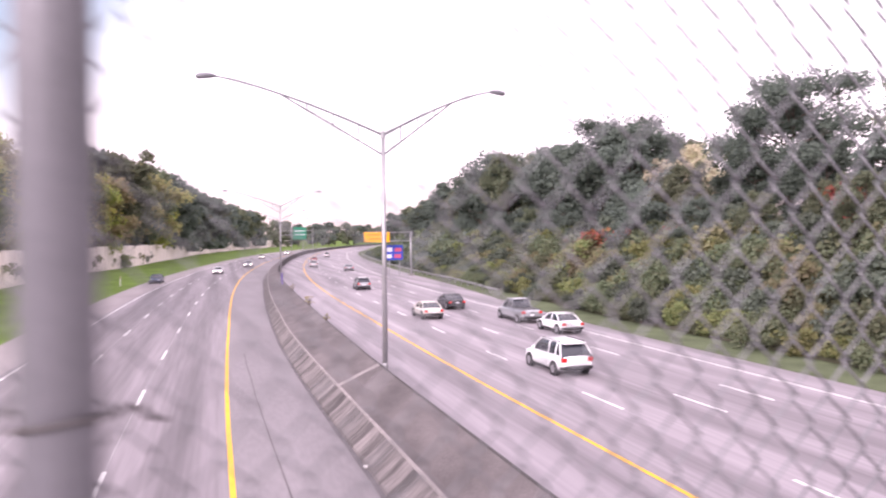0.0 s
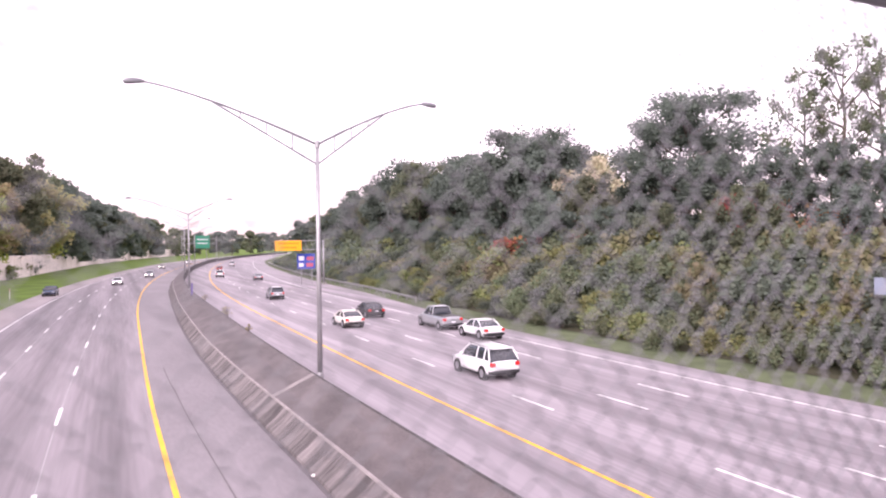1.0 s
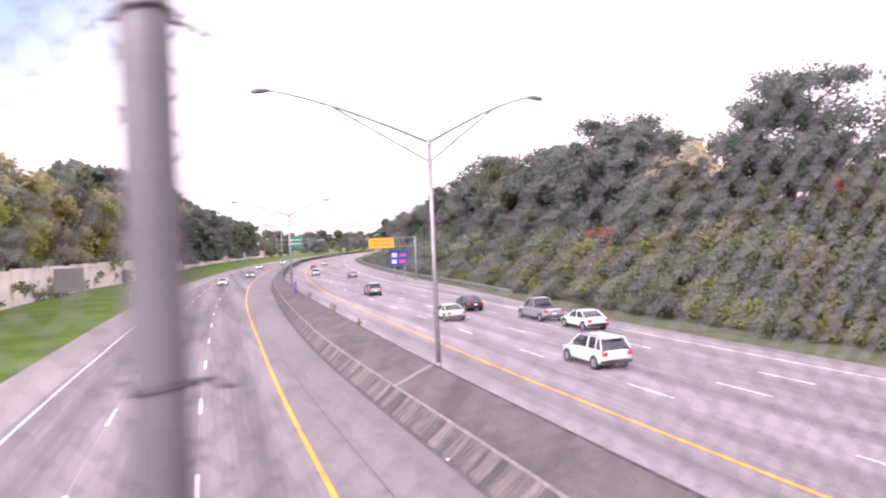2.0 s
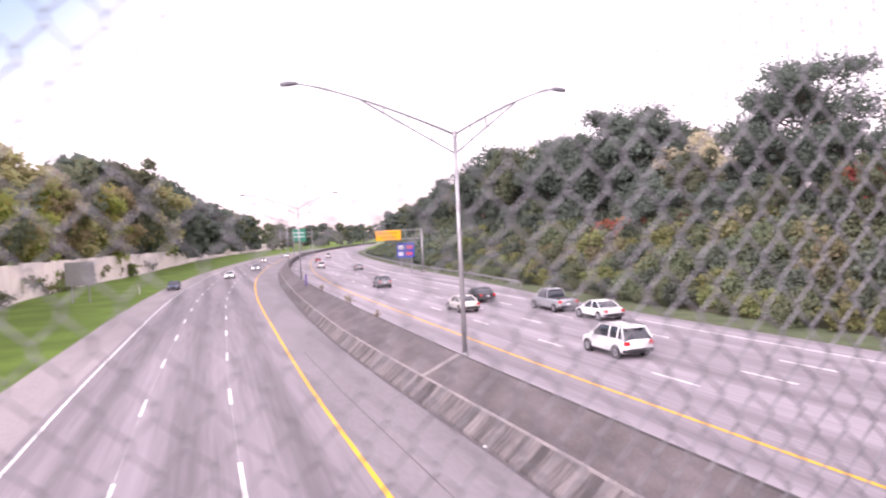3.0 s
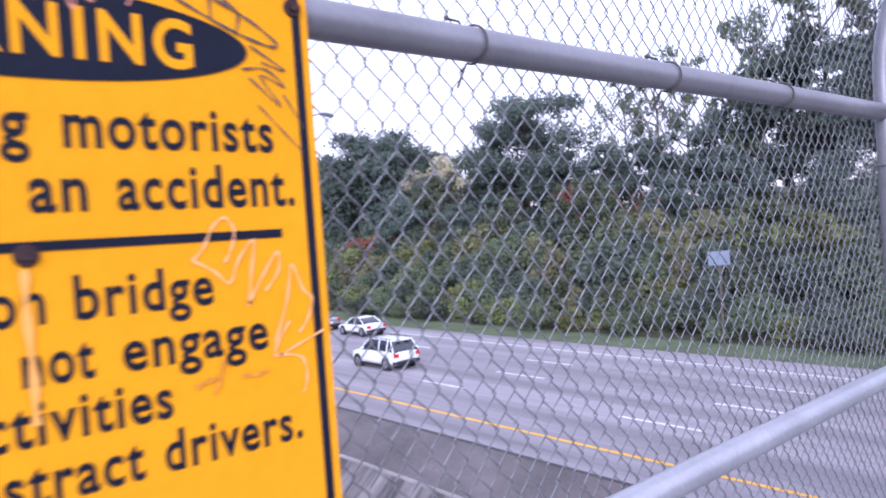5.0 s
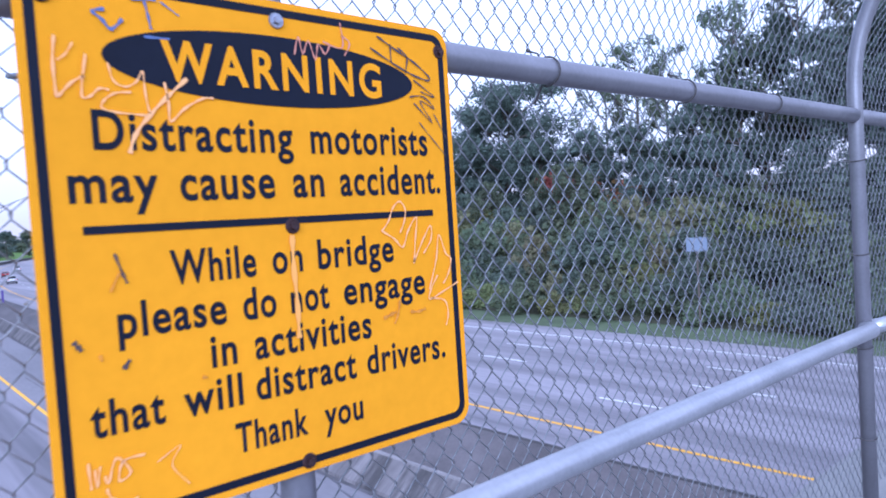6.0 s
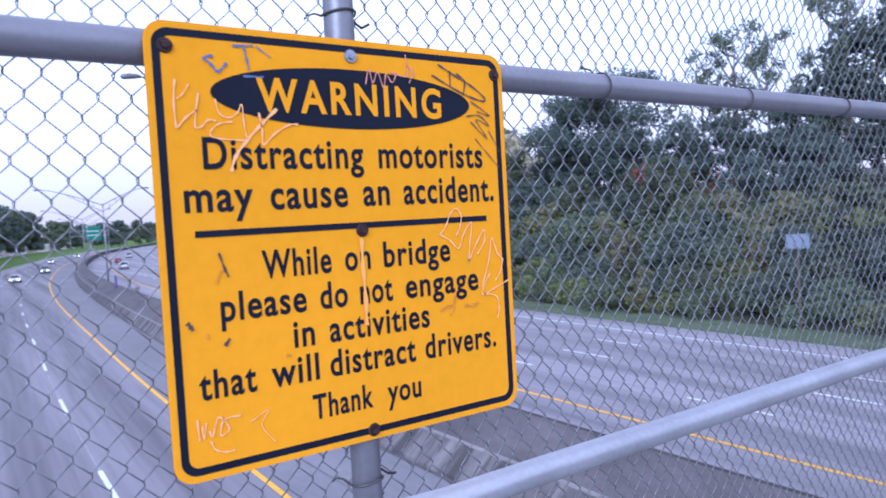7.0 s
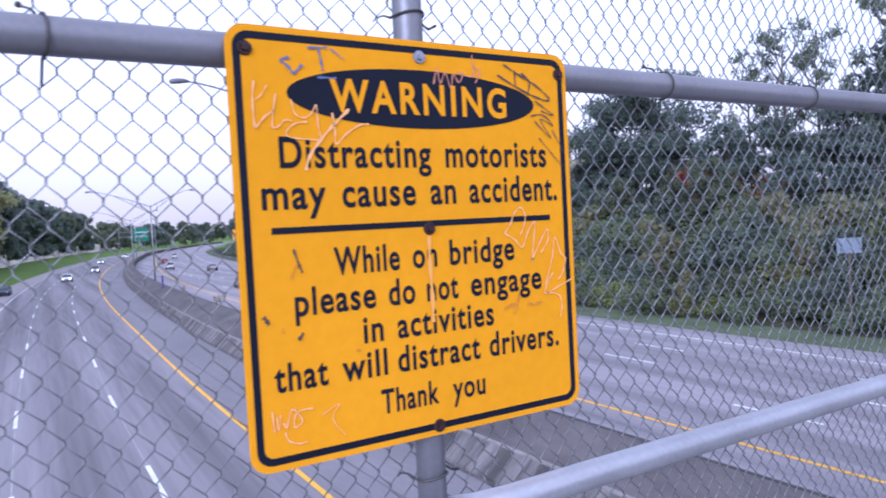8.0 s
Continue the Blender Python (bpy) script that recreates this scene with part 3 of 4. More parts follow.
def build_sign():
    sign = thing("warning_sign", "yellow metal warning sign with black lettering and graffiti on fence post", "sign", at=pose(SX, SY, SZ))
    part("panel", plate(rounded_rect(SW, SH, 0.035, 6, 0.011, 0.004), -0.0015, 0.0015), SIGNY, sign, "orange-yellow sheet metal panel")
    part("border", plate(rounded_rect(SW - 0.012, SH - 0.012, 0.028, 6, 0.011, 0.004), -0.0024, -0.0017, rounded_rect(SW - 0.025, SH - 0.025, 0.018, 6, 0.011, 0.004)), SIGNK, sign, "black painted border")
    oval = [(0.276 * math.cos(2 * math.pi * k / 48), 0.057 * math.sin(2 * math.pi * k / 48)) for k in range(48)]
    bm = plate([(x + 0.015, z + 0.281) for x, z in oval], -0.0030, -0.0018)
    part("oval", bm, SIGNK, sign, "black oval")
    lettering("WARNING", -0.180, 0.217, 0.2525, 0.059, sign, SIGNY, bold=0.026, y=-0.0036, gap=1.24)
    part("rule", plate(((-0.303, 0.031), (0.322, 0.031), (0.322, 0.0425), (-0.303, 0.0425)), -0.0030, -0.0018), SIGNK, sign, "black dividing rule")
    for text, x0, x1, zb, cap in (
        ("Distracting", -0.281, 0.027, 0.149, 0.054), ("motorists", 0.061, 0.319, 0.149, 0.054),
        ("may", -0.317, -0.198, 0.0755, 0.054), ("cause", -0.166, -0.012, 0.0755, 0.054), ("an", 0.022, 0.081, 0.0755, 0.054), ("accident.", 0.114, 0.345, 0.0755, 0.054),
        ("While", -0.190, -0.055, -0.0485, 0.05), ("on", -0.026, 0.029, -0.0485, 0.05), ("bridge", 0.059, 0.220, -0.0485, 0.05),
        ("please", -0.269, -0.110, -0.1165, 0.05), ("do", -0.082, -0.025, -0.1165, 0.05), ("not", 0.002, 0.075, -0.1165, 0.05), ("engage", 0.106, 0.290, -0.1165, 0.05),
        ("in", -0.139, -0.098, -0.1815, 0.05), ("activities", -0.067, 0.159, -0.1815, 0.05),
        ("that", -0.314, -0.214, -0.2475, 0.05), ("will", -0.186, -0.093, -0.2475, 0.05), ("distract", -0.070, 0.121, -0.2475, 0.05), ("drivers.", 0.145, 0.331, -0.2475, 0.05),
        ("Thank", -0.110, 0.017, -0.3225, 0.046), ("you", 0.050, 0.129, -0.3225, 0.046),
    ):
        lettering(text, x0, x1, zb, cap, sign, SIGNK, bold=0.020)
    for x, z, m in ((-0.331, 0.354, RUST), (0.363, 0.352, RUST), (0.012, 0.364, ZINC), (0.015, 0.027, RUST), (0.015, -0.369, RUST)):
        bm = bmesh.new()
        bmesh.ops.create_cone(bm, cap_ends=True, segments=14, radius1=0.0135, radius2=0.012, depth=0.003, matrix=Matrix.Translation((x, -0.004, z)) @ pose(0, 0, 0, 90))
        bolt = part("bolt", bm, m, sign)
        bm = bmesh.new()
        bmesh.ops.create_cone(bm, cap_ends=True, segments=6, radius1=0.0075, radius2=0.0065, depth=0.006, matrix=Matrix.Translation((x, -0.0082, z)) @ pose(0, 0, 0, 90))
        part("bolt_head", bm, m, bolt)
    # marker strokes, scrapes and a pale run below the middle bolt
    scribble([(-0.319, 0.299), (-0.323, 0.264), (-0.322, 0.222), (-0.319, 0.219), (-0.303, 0.237), (-0.286, 0.248)], SCRIBW, sign, 0.0045)
    scribble([(-0.282, 0.278), (-0.291, 0.223), (-0.281, 0.220), (-0.268, 0.232), (-0.255, 0.231)], SCRIBW, sign, 0.004)
    scribble([(-0.297, 0.292), (-0.307, 0.275), (-0.318, 0.266)], SCRIBW, sign, 0.003)
    scribble([(-0.254, 0.269), (-0.249, 0.245), (-0.233, 0.237), (-0.217, 0.246), (-0.208, 0.261), (-0.206, 0.225), (-0.202, 0.201)], SCRIBW, sign, 0.0035)
    scribble([(-0.226, 0.230), (-0.248, 0.227), (-0.263, 0.216), (-0.266, 0.205), (-0.246, 0.200), (-0.206, 0.198)], SCRIBW, sign, 0.0035)
    scribble([(-0.144, 0.256), (-0.173, 0.229), (-0.202, 0.199), (-0.225, 0.169), (-0.234, 0.143)], SCRIBW, sign, 0.0075)
    scribble([(-0.178, 0.248), (-0.174, 0.218), (-0.173, 0.191), (-0.151, 0.211), (-0.122, 0.228), (-0.105, 0.229)], SCRIBW, sign, 0.0045)
    scribble([(-0.253, 0.343), (-0.269, 0.338), (-0.257, 0.328), (-0.246, 0.316), (-0.230, 0.332)], SCRIBB, sign, 0.006)
    scribble([(-0.218, 0.363), (-0.181, 0.366)], SCRIBB, sign, 0.005)
    scribble([(-0.198, 0.363), (-0.194, 0.343), (-0.191, 0.323)], SCRIBB, sign, 0.0045)
    scribble([(-0.175, 0.365), (-0.149, 0.348)], SCRIBB, sign, 0.003)
    scribble([(-0.202, 0.311), (-0.165, 0.312)], SCRIBB, sign, 0.005)
    scribble([(0.041, 0.312), (0.050, 0.343), (0.057, 0.315), (0.069, 0.338), (0.081, 0.307), (0.088, 0.335), (0.101, 0.319), (0.112, 0.337)], SCRIBP, sign, 0.0035)
    scribble([(0.098, 0.340), (0.137, 0.334), (0.135, 0.377)], SCRIBP, sign, 0.0035)
    scribble([(0.136, 0.355), (0.153, 0.344), (0.141, 0.321)], SCRIBP, sign, 0.0035)
    scribble([(0.214, 0.364), (0.253, 0.345), (0.297, 0.325), (0.332, 0.301), (0.329, 0.293), (0.295, 0.300), (0.251, 0.316), (0.197, 0.341)], SCRIBK, sign, 0.0045)
    scribble([(0.243, 0.353), (0.243, 0.320)], SCRIBK, sign, 0.0045)
    scribble([(0.260, 0.348), (0.281, 0.333), (0.275, 0.303)], SCRIBK, sign, 0.0045)
    scribble([(0.294, 0.291), (0.344, 0.262), (0.310, 0.270)], SCRIBK, sign, 0.0035)
    scribble([(0.281, 0.258), (0.315, 0.261), (0.342, 0.239), (0.306, 0.252), (0.335, 0.211), (0.291, 0.247)], SCRIBK, sign, 0.0035)
    scribble([(0.339, 0.229), (0.368, 0.183)], SCRIBK, sign, 0.0028)
    scribble([(0.301, 0.211), (0.332, 0.180), (0.363, 0.149)], SCRIBK, sign, 0.0028)
    scribble([(0.195, 0.007), (0.212, 0.025), (0.224, 0.049), (0.241, 0.061), (0.253, 0.045), (0.248, 0.021), (0.237, 0.002)], SCRIBW, sign, 0.0042)
    scribble([(0.197, 0.007), (0.223, -0.008), (0.242, -0.025), (0.257, 0.006), (0.279, 0.030), (0.273, -0.011), (0.266, -0.058)], SCRIBW, sign, 0.0042)
    scribble([(0.266, -0.055), (0.289, -0.018), (0.312, 0.012), (0.312, -0.014), (0.291, -0.040)], SCRIBW, sign, 0.0042)
    scribble([(0.300, -0.111), (0.322, -0.054), (0.332, -0.007), (0.347, -0.044), (0.360, -0.057), (0.351, -0.085), (0.336, -0.103)], SCRIBW, sign, 0.0042)
    scribble([(0.323, -0.085), (0.304, -0.111), (0.299, -0.130), (0.331, -0.120), (0.375, -0.104)], SCRIBW, sign, 0.004)
    scribble([(0.302, -0.128), (0.337, -0.137), (0.344, -0.164), (0.337, -0.186)], SCRIBW, sign, 0.004)
    scribble([(0.227, -0.123), (0.220, -0.149), (0.211, -0.165)], STAIN, sign, 0.006)
    scribble([(0.187, -0.152), (0.204, -0.147), (0.217, -0.144)], STAIN, sign, 0.008)
    scribble([(0.250, -0.148), (0.270, -0.150), (0.287, -0.147)], STAIN, sign, 0.007)
    scribble([(-0.266, 0.003), (-0.258, -0.024), (-0.252, -0.040)], SCRIBK, sign, 0.005)
    scribble([(-0.275, -0.050), (-0.264, -0.029), (-0.257, -0.022)], STAIN, sign, 0.004)
    scribble([(-0.327, -0.112), (-0.322, -0.119), (-0.318, -0.126)], SCRIBK, sign, 0.009)
    scribble([(-0.296, -0.135), (-0.293, -0.144)], STAIN, sign, 0.006)
    scribble([(-0.266, -0.160), (-0.257, -0.148)], SCRIBK, sign, 0.008)
    scribble([(-0.156, -0.193), (-0.148, -0.195)], STAIN, sign, 0.007)
    scribble([(-0.322, -0.279), (-0.320, -0.316)], SCRIBW, sign, 0.004)
    scribble([(-0.314, -0.290), (-0.313, -0.315), (-0.307, -0.287)], SCRIBW, sign, 0.0035)
    scribble([(-0.302, -0.302), (-0.298, -0.313), (-0.286, -0.281), (-0.268, -0.305), (-0.284, -0.314), (-0.277, -0.288), (-0.247, -0.286)], SCRIBW, sign, 0.004)
    scribble([(-0.301, -0.320), (-0.295, -0.336), (-0.276, -0.345), (-0.261, -0.344)], SCRIBW, sign, 0.004)
    scribble([(-0.231, -0.302), (-0.196, -0.286), (-0.211, -0.312), (-0.187, -0.347)], SCRIBW, sign, 0.002)
    scribble([(0.012, 0.012), (0.011, -0.04), (0.013, -0.11), (0.012, -0.16)], RUN, sign, 0.011)

build_sign()


# ---- highway lamps on the median ----
def arm_points(tip, up0, up1, n=16):
    """An arm that leaves the pole straight and bows over to level at its tip."""
    sg = 1 if tip > 0 else -1
    L = abs(tip)
    return [(sg * L * k / n, 0, up0 + (up1 - up0) * (1 - (1 - k / n) ** 1.32)) for k in range(n + 1)]


def build_lamp(top=10.33, left=-7.05, right=5.1):
    lamp = thing("street_lamp", "tall grey metal highway lamp with two long truss arms", "street lamp", group="median lamps")
    part("base", tubed([(0, 0, -1.5), (0, 0, 0.0), (0, 0, 0.1)], [0.15, 0.15, 0.13], 12), POLE, lamp)
    part("pole", tubed([(0, 0, 0), (0, 0, top * 0.5), (0, 0, top)], [0.125, 0.105, 0.085], 14), POLE, lamp, smooth=True)
    part("cap", tubed([(0, 0, top - 0.25), (0, 0, top), (0, 0, top + 0.07)], [0.12, 0.12, 0.06], 12), POLE, lamp)
    for tip in (left, right):
        up = arm_points(tip, top - 0.12, top + 2.05)
        arm = part("arm", tubed(up, [0.055 - 0.018 * k / 16 for k in range(17)], 8), ARMM, lamp, smooth=True)
        join = up[10]
        lo = [(join[0] * k / 8, 0, (top - 1.0) + (join[2] - 0.02 - (top - 1.0)) * k / 8) for k in range(9)]
        part("brace", tubed(lo, 0.038, 8), ARMM, arm, smooth=True)
        for k in (2, 4, 6):
            q = lo[k]
            zu = float(np.interp(abs(q[0]), [abs(p[0]) for p in up], [p[2] for p in up]))
            part("spacer", tubed([q, (q[0], 0, zu)], 0.026, 6), ARMM, arm)
        sg = 1 if tip > 0 else -1
        ex, ez = up[-1][0], up[-1][2]
        bm = bmesh.new()
        tube(bm, [(ex - sg * 0.05, 0, ez), (ex + sg * 0.1, 0, ez + 0.02), (ex + sg * 0.4, 0, ez), (ex + sg * 0.68, 0, ez - 0.04), (ex + sg * 0.75, 0, ez - 0.05)], [0.045, 0.09, 0.125, 0.105, 0.04], 12)
        part("luminaire", bm, DARKMETAL, arm, smooth=True)
    return lamp


lamp = build_lamp()
lamp.matrix_basis = pose(12.47, 29.5, 1.48)
for ly in (100, 170, 240, 310):
    copy_thing(lamp, pose(12.4 + bend(ly), ly, 1.48, 0, 0, -math.degrees(math.atan((bend(ly + 5) - bend(ly - 5)) / 10))))


# ---- overhead signs ----
def build_gantry():
    g = thing("sign_gantry", "grey cantilever sign gantry with a blank amber panel over the road", "road sign")
    y = 125.3
    part("post", tubed([(39.35, y, 0), (39.35, y, 8.3)], [0.2, 0.15], 12), POLE, g, smooth=True)
    part("footing", boxed(38.85, 39.85, y - 0.5, y + 0.5, -0.1, 0.35, 0.04), DECK, g)
    for z in (8.15, 6.5):
        part("chord", tubed([(39.35, y, z), (30.5, y, z)], 0.085, 8), POLE, g, smooth=True)
    for k in range(8):
        x = 38.7 - k * 1.15
        part("strut", tubed([(x, y, 6.5), (x - 0.55, y, 8.15)], 0.035, 6), POLE, g)
    panel = part("panel", boxed(30.4, 35.2, y - 0.25, y - 0.15, 6.35, 8.2, 0.03), OVERY, g, "plain amber sign panel")
    part("text_bar", boxed(31.0, 34.6, y - 0.262, y - 0.255, 7.55, 7.8), STAIN, panel)
    part("text_bar", boxed(31.3, 34.3, y - 0.262, y - 0.255, 6.8, 7.05), STAIN, panel)


build_gantry()


def build_service_sign():
    g = thing("service_sign", "blue roadside panel with white and red patches on two steel posts", "road sign")
    y = 127
    for x in (35.6, 37.6):
        part("post", boxed(x - 0.08, x + 0.08, y, y + 0.12, 0, 5.7), POLE, g)
    panel = part("panel", boxed(34.8, 38.2, y - 0.12, y - 0.04, 2.9, 5.75, 0.03), BLUES, g, "blue sign panel")
    for x0, x1, z0, z1, m in ((35.1, 36.1, 4.5, 5.3, PALES), (36.6, 37.9, 4.5, 5.2, PINKS), (35.1, 36.0, 3.3, 4.0, PALES), (36.5, 37.8, 3.3, 4.0, PINKS)):
        part("patch", boxed(x0, x1, y - 0.132, y - 0.125, z0, z1), m, panel)


build_service_sign()


def build_guide_sign():
    g = thing("guide_sign", "green highway guide sign on tall steel posts", "road sign")
    x, y = 36.0, 300
    for dx in (-7.0, 6.5):
        part("post", tubed([(x + dx, y, 0), (x + dx, y, 12.0)], 0.13, 10), POLE, g)
    for z in (8.6, 10.6):
        part("chord", tubed([(x - 7, y, z), (x + 6.5, y, z)], 0.1, 8), POLE, g)
    part("panel", boxed(x - 1.8, x + 3.8, y - 0.35, y - 0.2, 6.7, 12.0, 0.05), GREENS, g, "green sign panel")
    for z in (10.2, 8.6):
        part("text_bar", boxed(x - 1.2, x + 3.2, y - 0.37, y - 0.36, z, z + 0.3), PALES, g)


build_guide_sign()


def build_sign_back():
    g = thing("roadside_sign", "grey aluminium sign back on two posts in the grass", "road sign")
    at = pose(-16.0, 106, 0, 0, 0, -6)
    g.matrix_basis = at
    part("panel", boxed(-1.9, 1.9, 0, 0.06, 2.4, 5.65, 0.02), BACKALU, g, "bare aluminium sign back")
    for x in (-1.1, 1.1):
        part("post", boxed(x - 0.09, x + 0.09, 0.065, 0.2, -0.1, 5.6), POLE, g)
    for z in (2.9, 4.0, 5.1):
        part("stiffener", boxed(-1.85, 1.85, -0.05, -0.005, z, z + 0.08), POLE, g)


build_sign_back()


# ---- noise wall behind the grass ----
def build_noise_wall():
    w = thing("noise_wall", "long pale concrete noise wall with panels and posts", "wall", kind="structure")
    y = 42.0
    while y < 690:
        step = 6.0 if y < 250 else 12.0
        a, b = Vector((wall_x(y), y)), Vector((wall_x(y + step), y + step))
        d = (b - a).normalized()
        n = Vector((-d.y, d.x)) * 0.1
        hgt = 5.6 + 0.12 * math.sin(y * 0.7)
        bm = bmesh.new()
        q0, q1 = a + d * 0.12, b - d * 0.12
        ring = [q0 - n, q1 - n, q1 + n, q0 + n]
        lo = [bm.verts.new((p.x, p.y, -0.2)) for p in ring]
        hi = [bm.verts.new((p.x, p.y, hgt)) for p in ring]
        bm.faces.new(hi)
        for k in range(4):
            bm.faces.new((lo[k], lo[(k + 1) % 4], hi[(k + 1) % 4], hi[k]))
        part("panel", bm, WALLC, w)
        part("post", boxed(a.x - 0.17, a.x + 0.17, a.y - 0.17, a.y + 0.17, -0.2, hgt + 0.1), WALLC, w)
        y += step


build_noise_wall()


# ---- guard rail along the far verge ----
def build_guardrail():
    g = thing("guard_rail", "galvanised steel guard rail on posts along the grass verge", "guard rail")
    ys = [78 + 4 * k for k in range(54)]
    prof = [(0, 0.45), (-0.08, 0.5), (-0.08, 0.56), (0, 0.62), (-0.08, 0.68), (-0.08, 0.74), (0, 0.79)]
    part("beam", sheet([[(bend(y) + edge_right(y) + 1.2 + u, y, z) for u, z in prof] for y in ys]), RAILM, g)
    for y in ys:
        x = bend(y) + edge_right(y) + 1.33
        part("post", boxed(x - 0.08, x + 0.08, y - 0.05, y + 0.05, -0.1, 0.78), RAILM, g)


build_guardrail()


# ---- plants ----
def leaf_cloud(bm, rng, centre, radius, n, size, flat=0.8):
    """Small bent leaf quads scattered in a ragged clump, denser near its skin."""
    sx, sy, sz = rng.uniform(0.75, 1.3), rng.uniform(0.75, 1.3), flat * rng.uniform(0.6, 1.05)
    for _ in range(n):
        d = Vector((rng.gauss(0, 1), rng.gauss(0, 1), rng.gauss(0, 1))).normalized()
        rr = radius * rng.random() ** 0.42 * rng.uniform(0.72, 1.25)
        p = centre + Vector((d.x * rr * sx, d.y * rr * sy, d.z * rr * sz))
        u = Vector((rng.gauss(0, 1), rng.gauss(0, 1), rng.gauss(0, 0.7))).normalized()
        v = u.orthogonal().normalized()
        v = (v * math.cos(rng.random() * 6.3) + u.cross(v) * math.sin(rng.random() * 6.3))
        s = size * rng.uniform(0.6, 1.35)
        a, b = u * s * 0.62, v * s * 0.42
        k = u.cross(v) * s * 0.15
        bm.faces.new([bm.verts.new(q) for q in (p - a, p + b + k, p + a, p - b + k)])


def build_tree(name, seed, height, spread, leaves, label, clumps=34, per=95, size=0.5, base=0.25, airy=0.0):
    """Trunk with forking limbs; every limb end carries ragged clumps of leaves."""
    rng = random.Random(seed)
    t = thing(name, label, "tree")
    bm = bmesh.new()
    lean = Vector((rng.uniform(-0.04, 0.04), rng.uniform(-0.04, 0.04), 1))
    trunk = [lean * (height * 0.8 * k / 6) + Vector((rng.uniform(-0.15, 0.15), rng.uniform(-0.15, 0.15), 0)) * (k > 0) for k in range(7)]
    r0 = height * 0.014 + 0.05
    tube(bm, [trunk[0] - Vector((0, 0, 0.6))] + trunk, [r0 * 1.35] + [r0 * (1.1 - 0.92 * k / 6) for k in range(7)], 7)
    ends = []
    nb = max(7, clumps // 3)
    for k in range(nb):
        f = base + (0.98 - base) * (k + rng.random() * 0.7) / nb
        p0 = lean * (height * 0.8 * f)
        a = k * 2.4 + rng.uniform(-0.5, 0.5)
        prof = math.sin(math.pi * min(1, max(0.12, (f - base) / (1.05 - base) * 0.8 + 0.2))) ** 0.7
        reach = spread * prof * rng.uniform(0.75, 1.15)
        p2 = p0 + Vector((math.cos(a) * reach, math.sin(a) * reach, height * rng.uniform(0.06, 0.22)))
        p1 = (p0 + p2) / 2 + Vector((0, 0, -0.03 * height * rng.random()))
        tube(bm, [p0, p1, p2], [r0 * 0.42, r0 * 0.26, r0 * 0.08], 5)
        ends += [p2, p1 * 0.35 + p2 * 0.65 + Vector((rng.uniform(-1, 1), rng.uniform(-1, 1), rng.uniform(-0.3, 1))) * spread * 0.22]
        for _ in range(2):
            q = p1 + (p2 - p1) * rng.random() + Vector((rng.uniform(-1, 1), rng.uniform(-1, 1), rng.uniform(0.0, 1))) * spread * 0.33
            tube(bm, [p1, (p1 + q) / 2 + Vector((0, 0, 0.1)), q], [r0 * 0.2, r0 * 0.12, r0 * 0.05], 4)
            ends.append(q)
    part("trunk", bm, BARK, t)
    bm = bmesh.new()
    ends.append(Vector((0, 0, height * 0.86)))
    for e in ends:
        rad = spread * rng.uniform(0.24, 0.42) * (1 - 0.3 * airy)
        zc = min(e.z, height - rad * 0.7)
        leaf_cloud(bm, rng, Vector((e.x, e.y, zc)), rad, int(per * rng.uniform(0.7, 1.3)), size)
    part("crown", bm, leaves, t)
    return t


def build_shrub(name, seed, height, spread, leaves, label, clumps=16, per=80, size=0.34):
    rng = random.Random(seed)
    t = thing(name, label, "shrub")
    bm = bmesh.new()
    cl = []
    for k in range(clumps):
        a, q = rng.random() * 6.28, rng.random() ** 0.6
        zz = height * (0.12 + 0.75 * rng.random() * (1 - 0.55 * q))
        c = Vector((math.cos(a) * spread * q * 0.8, math.sin(a) * spread * q * 0.8, zz))
        cl.append(c)
        if k < 7:
            tube(bm, [(0.1 * math.cos(a), 0.1 * math.sin(a), -0.4), c * 0.5, c], [0.05, 0.035, 0.012], 4)
    part("stem", bm, BARK, t)
    bm = bmesh.new()
    for c in cl:
        leaf_cloud(bm, rng, c, spread * rng.uniform(0.26, 0.45), int(per * rng.uniform(0.7, 1.3)), size)
    part("foliage", bm, leaves, t)
    return t


def place(kinds, x, y, h, rng, group, turn=None):
    """A copy of one of the plants, scaled to the height h and standing on the ground."""
    src, h0 = kinds[rng.randrange(len(kinds))]
    s = h / h0
    m = pose(x, y, ground_z(x, y) - 0.05, 0, 0, rng.uniform(0, 360) if turn is None else turn)
    ob = copy_thing(src, m)
    w = s * rng.uniform(0.9, 1.15)
    ob.scale = (w, w, s)
    ob["group"] = group
    return ob


def join_plants(name, spots, rng, label, category):
    """Far plants, too many to count, as one mesh."""
    mats, verts, faces, idx, base = [], [], [], [], 0
    for (src, h0), x, y, h in spots:
        s = h / h0
        m = np.array(pose(x, y, ground_z(x, y) - 0.05, 0, 0, rng.uniform(0, 360)))[:3]
        for o in src.children:
            me = o.data
            co = np.empty(len(me.vertices) * 3)
            me.vertices.foreach_get("co", co)
            verts.append((co.reshape(-1, 3) * s) @ m[:, :3].T + m[:, 3])
            if me.materials[0] not in mats:
                mats.append(me.materials[0])
            k = mats.index(me.materials[0])
            faces += [tuple(base + v for v in p.vertices) for p in me.polygons]
            idx += [k] * len(me.polygons)
            base += len(me.vertices)
    me = bpy.data.meshes.new(name)
    me.from_pydata(np.concatenate(verts).tolist(), [], faces)
    for m in mats:
        me.materials.append(m)
    me.polygons.foreach_set("material_index", idx)
    tagged(new(name, me), label, category, kind="stuff")


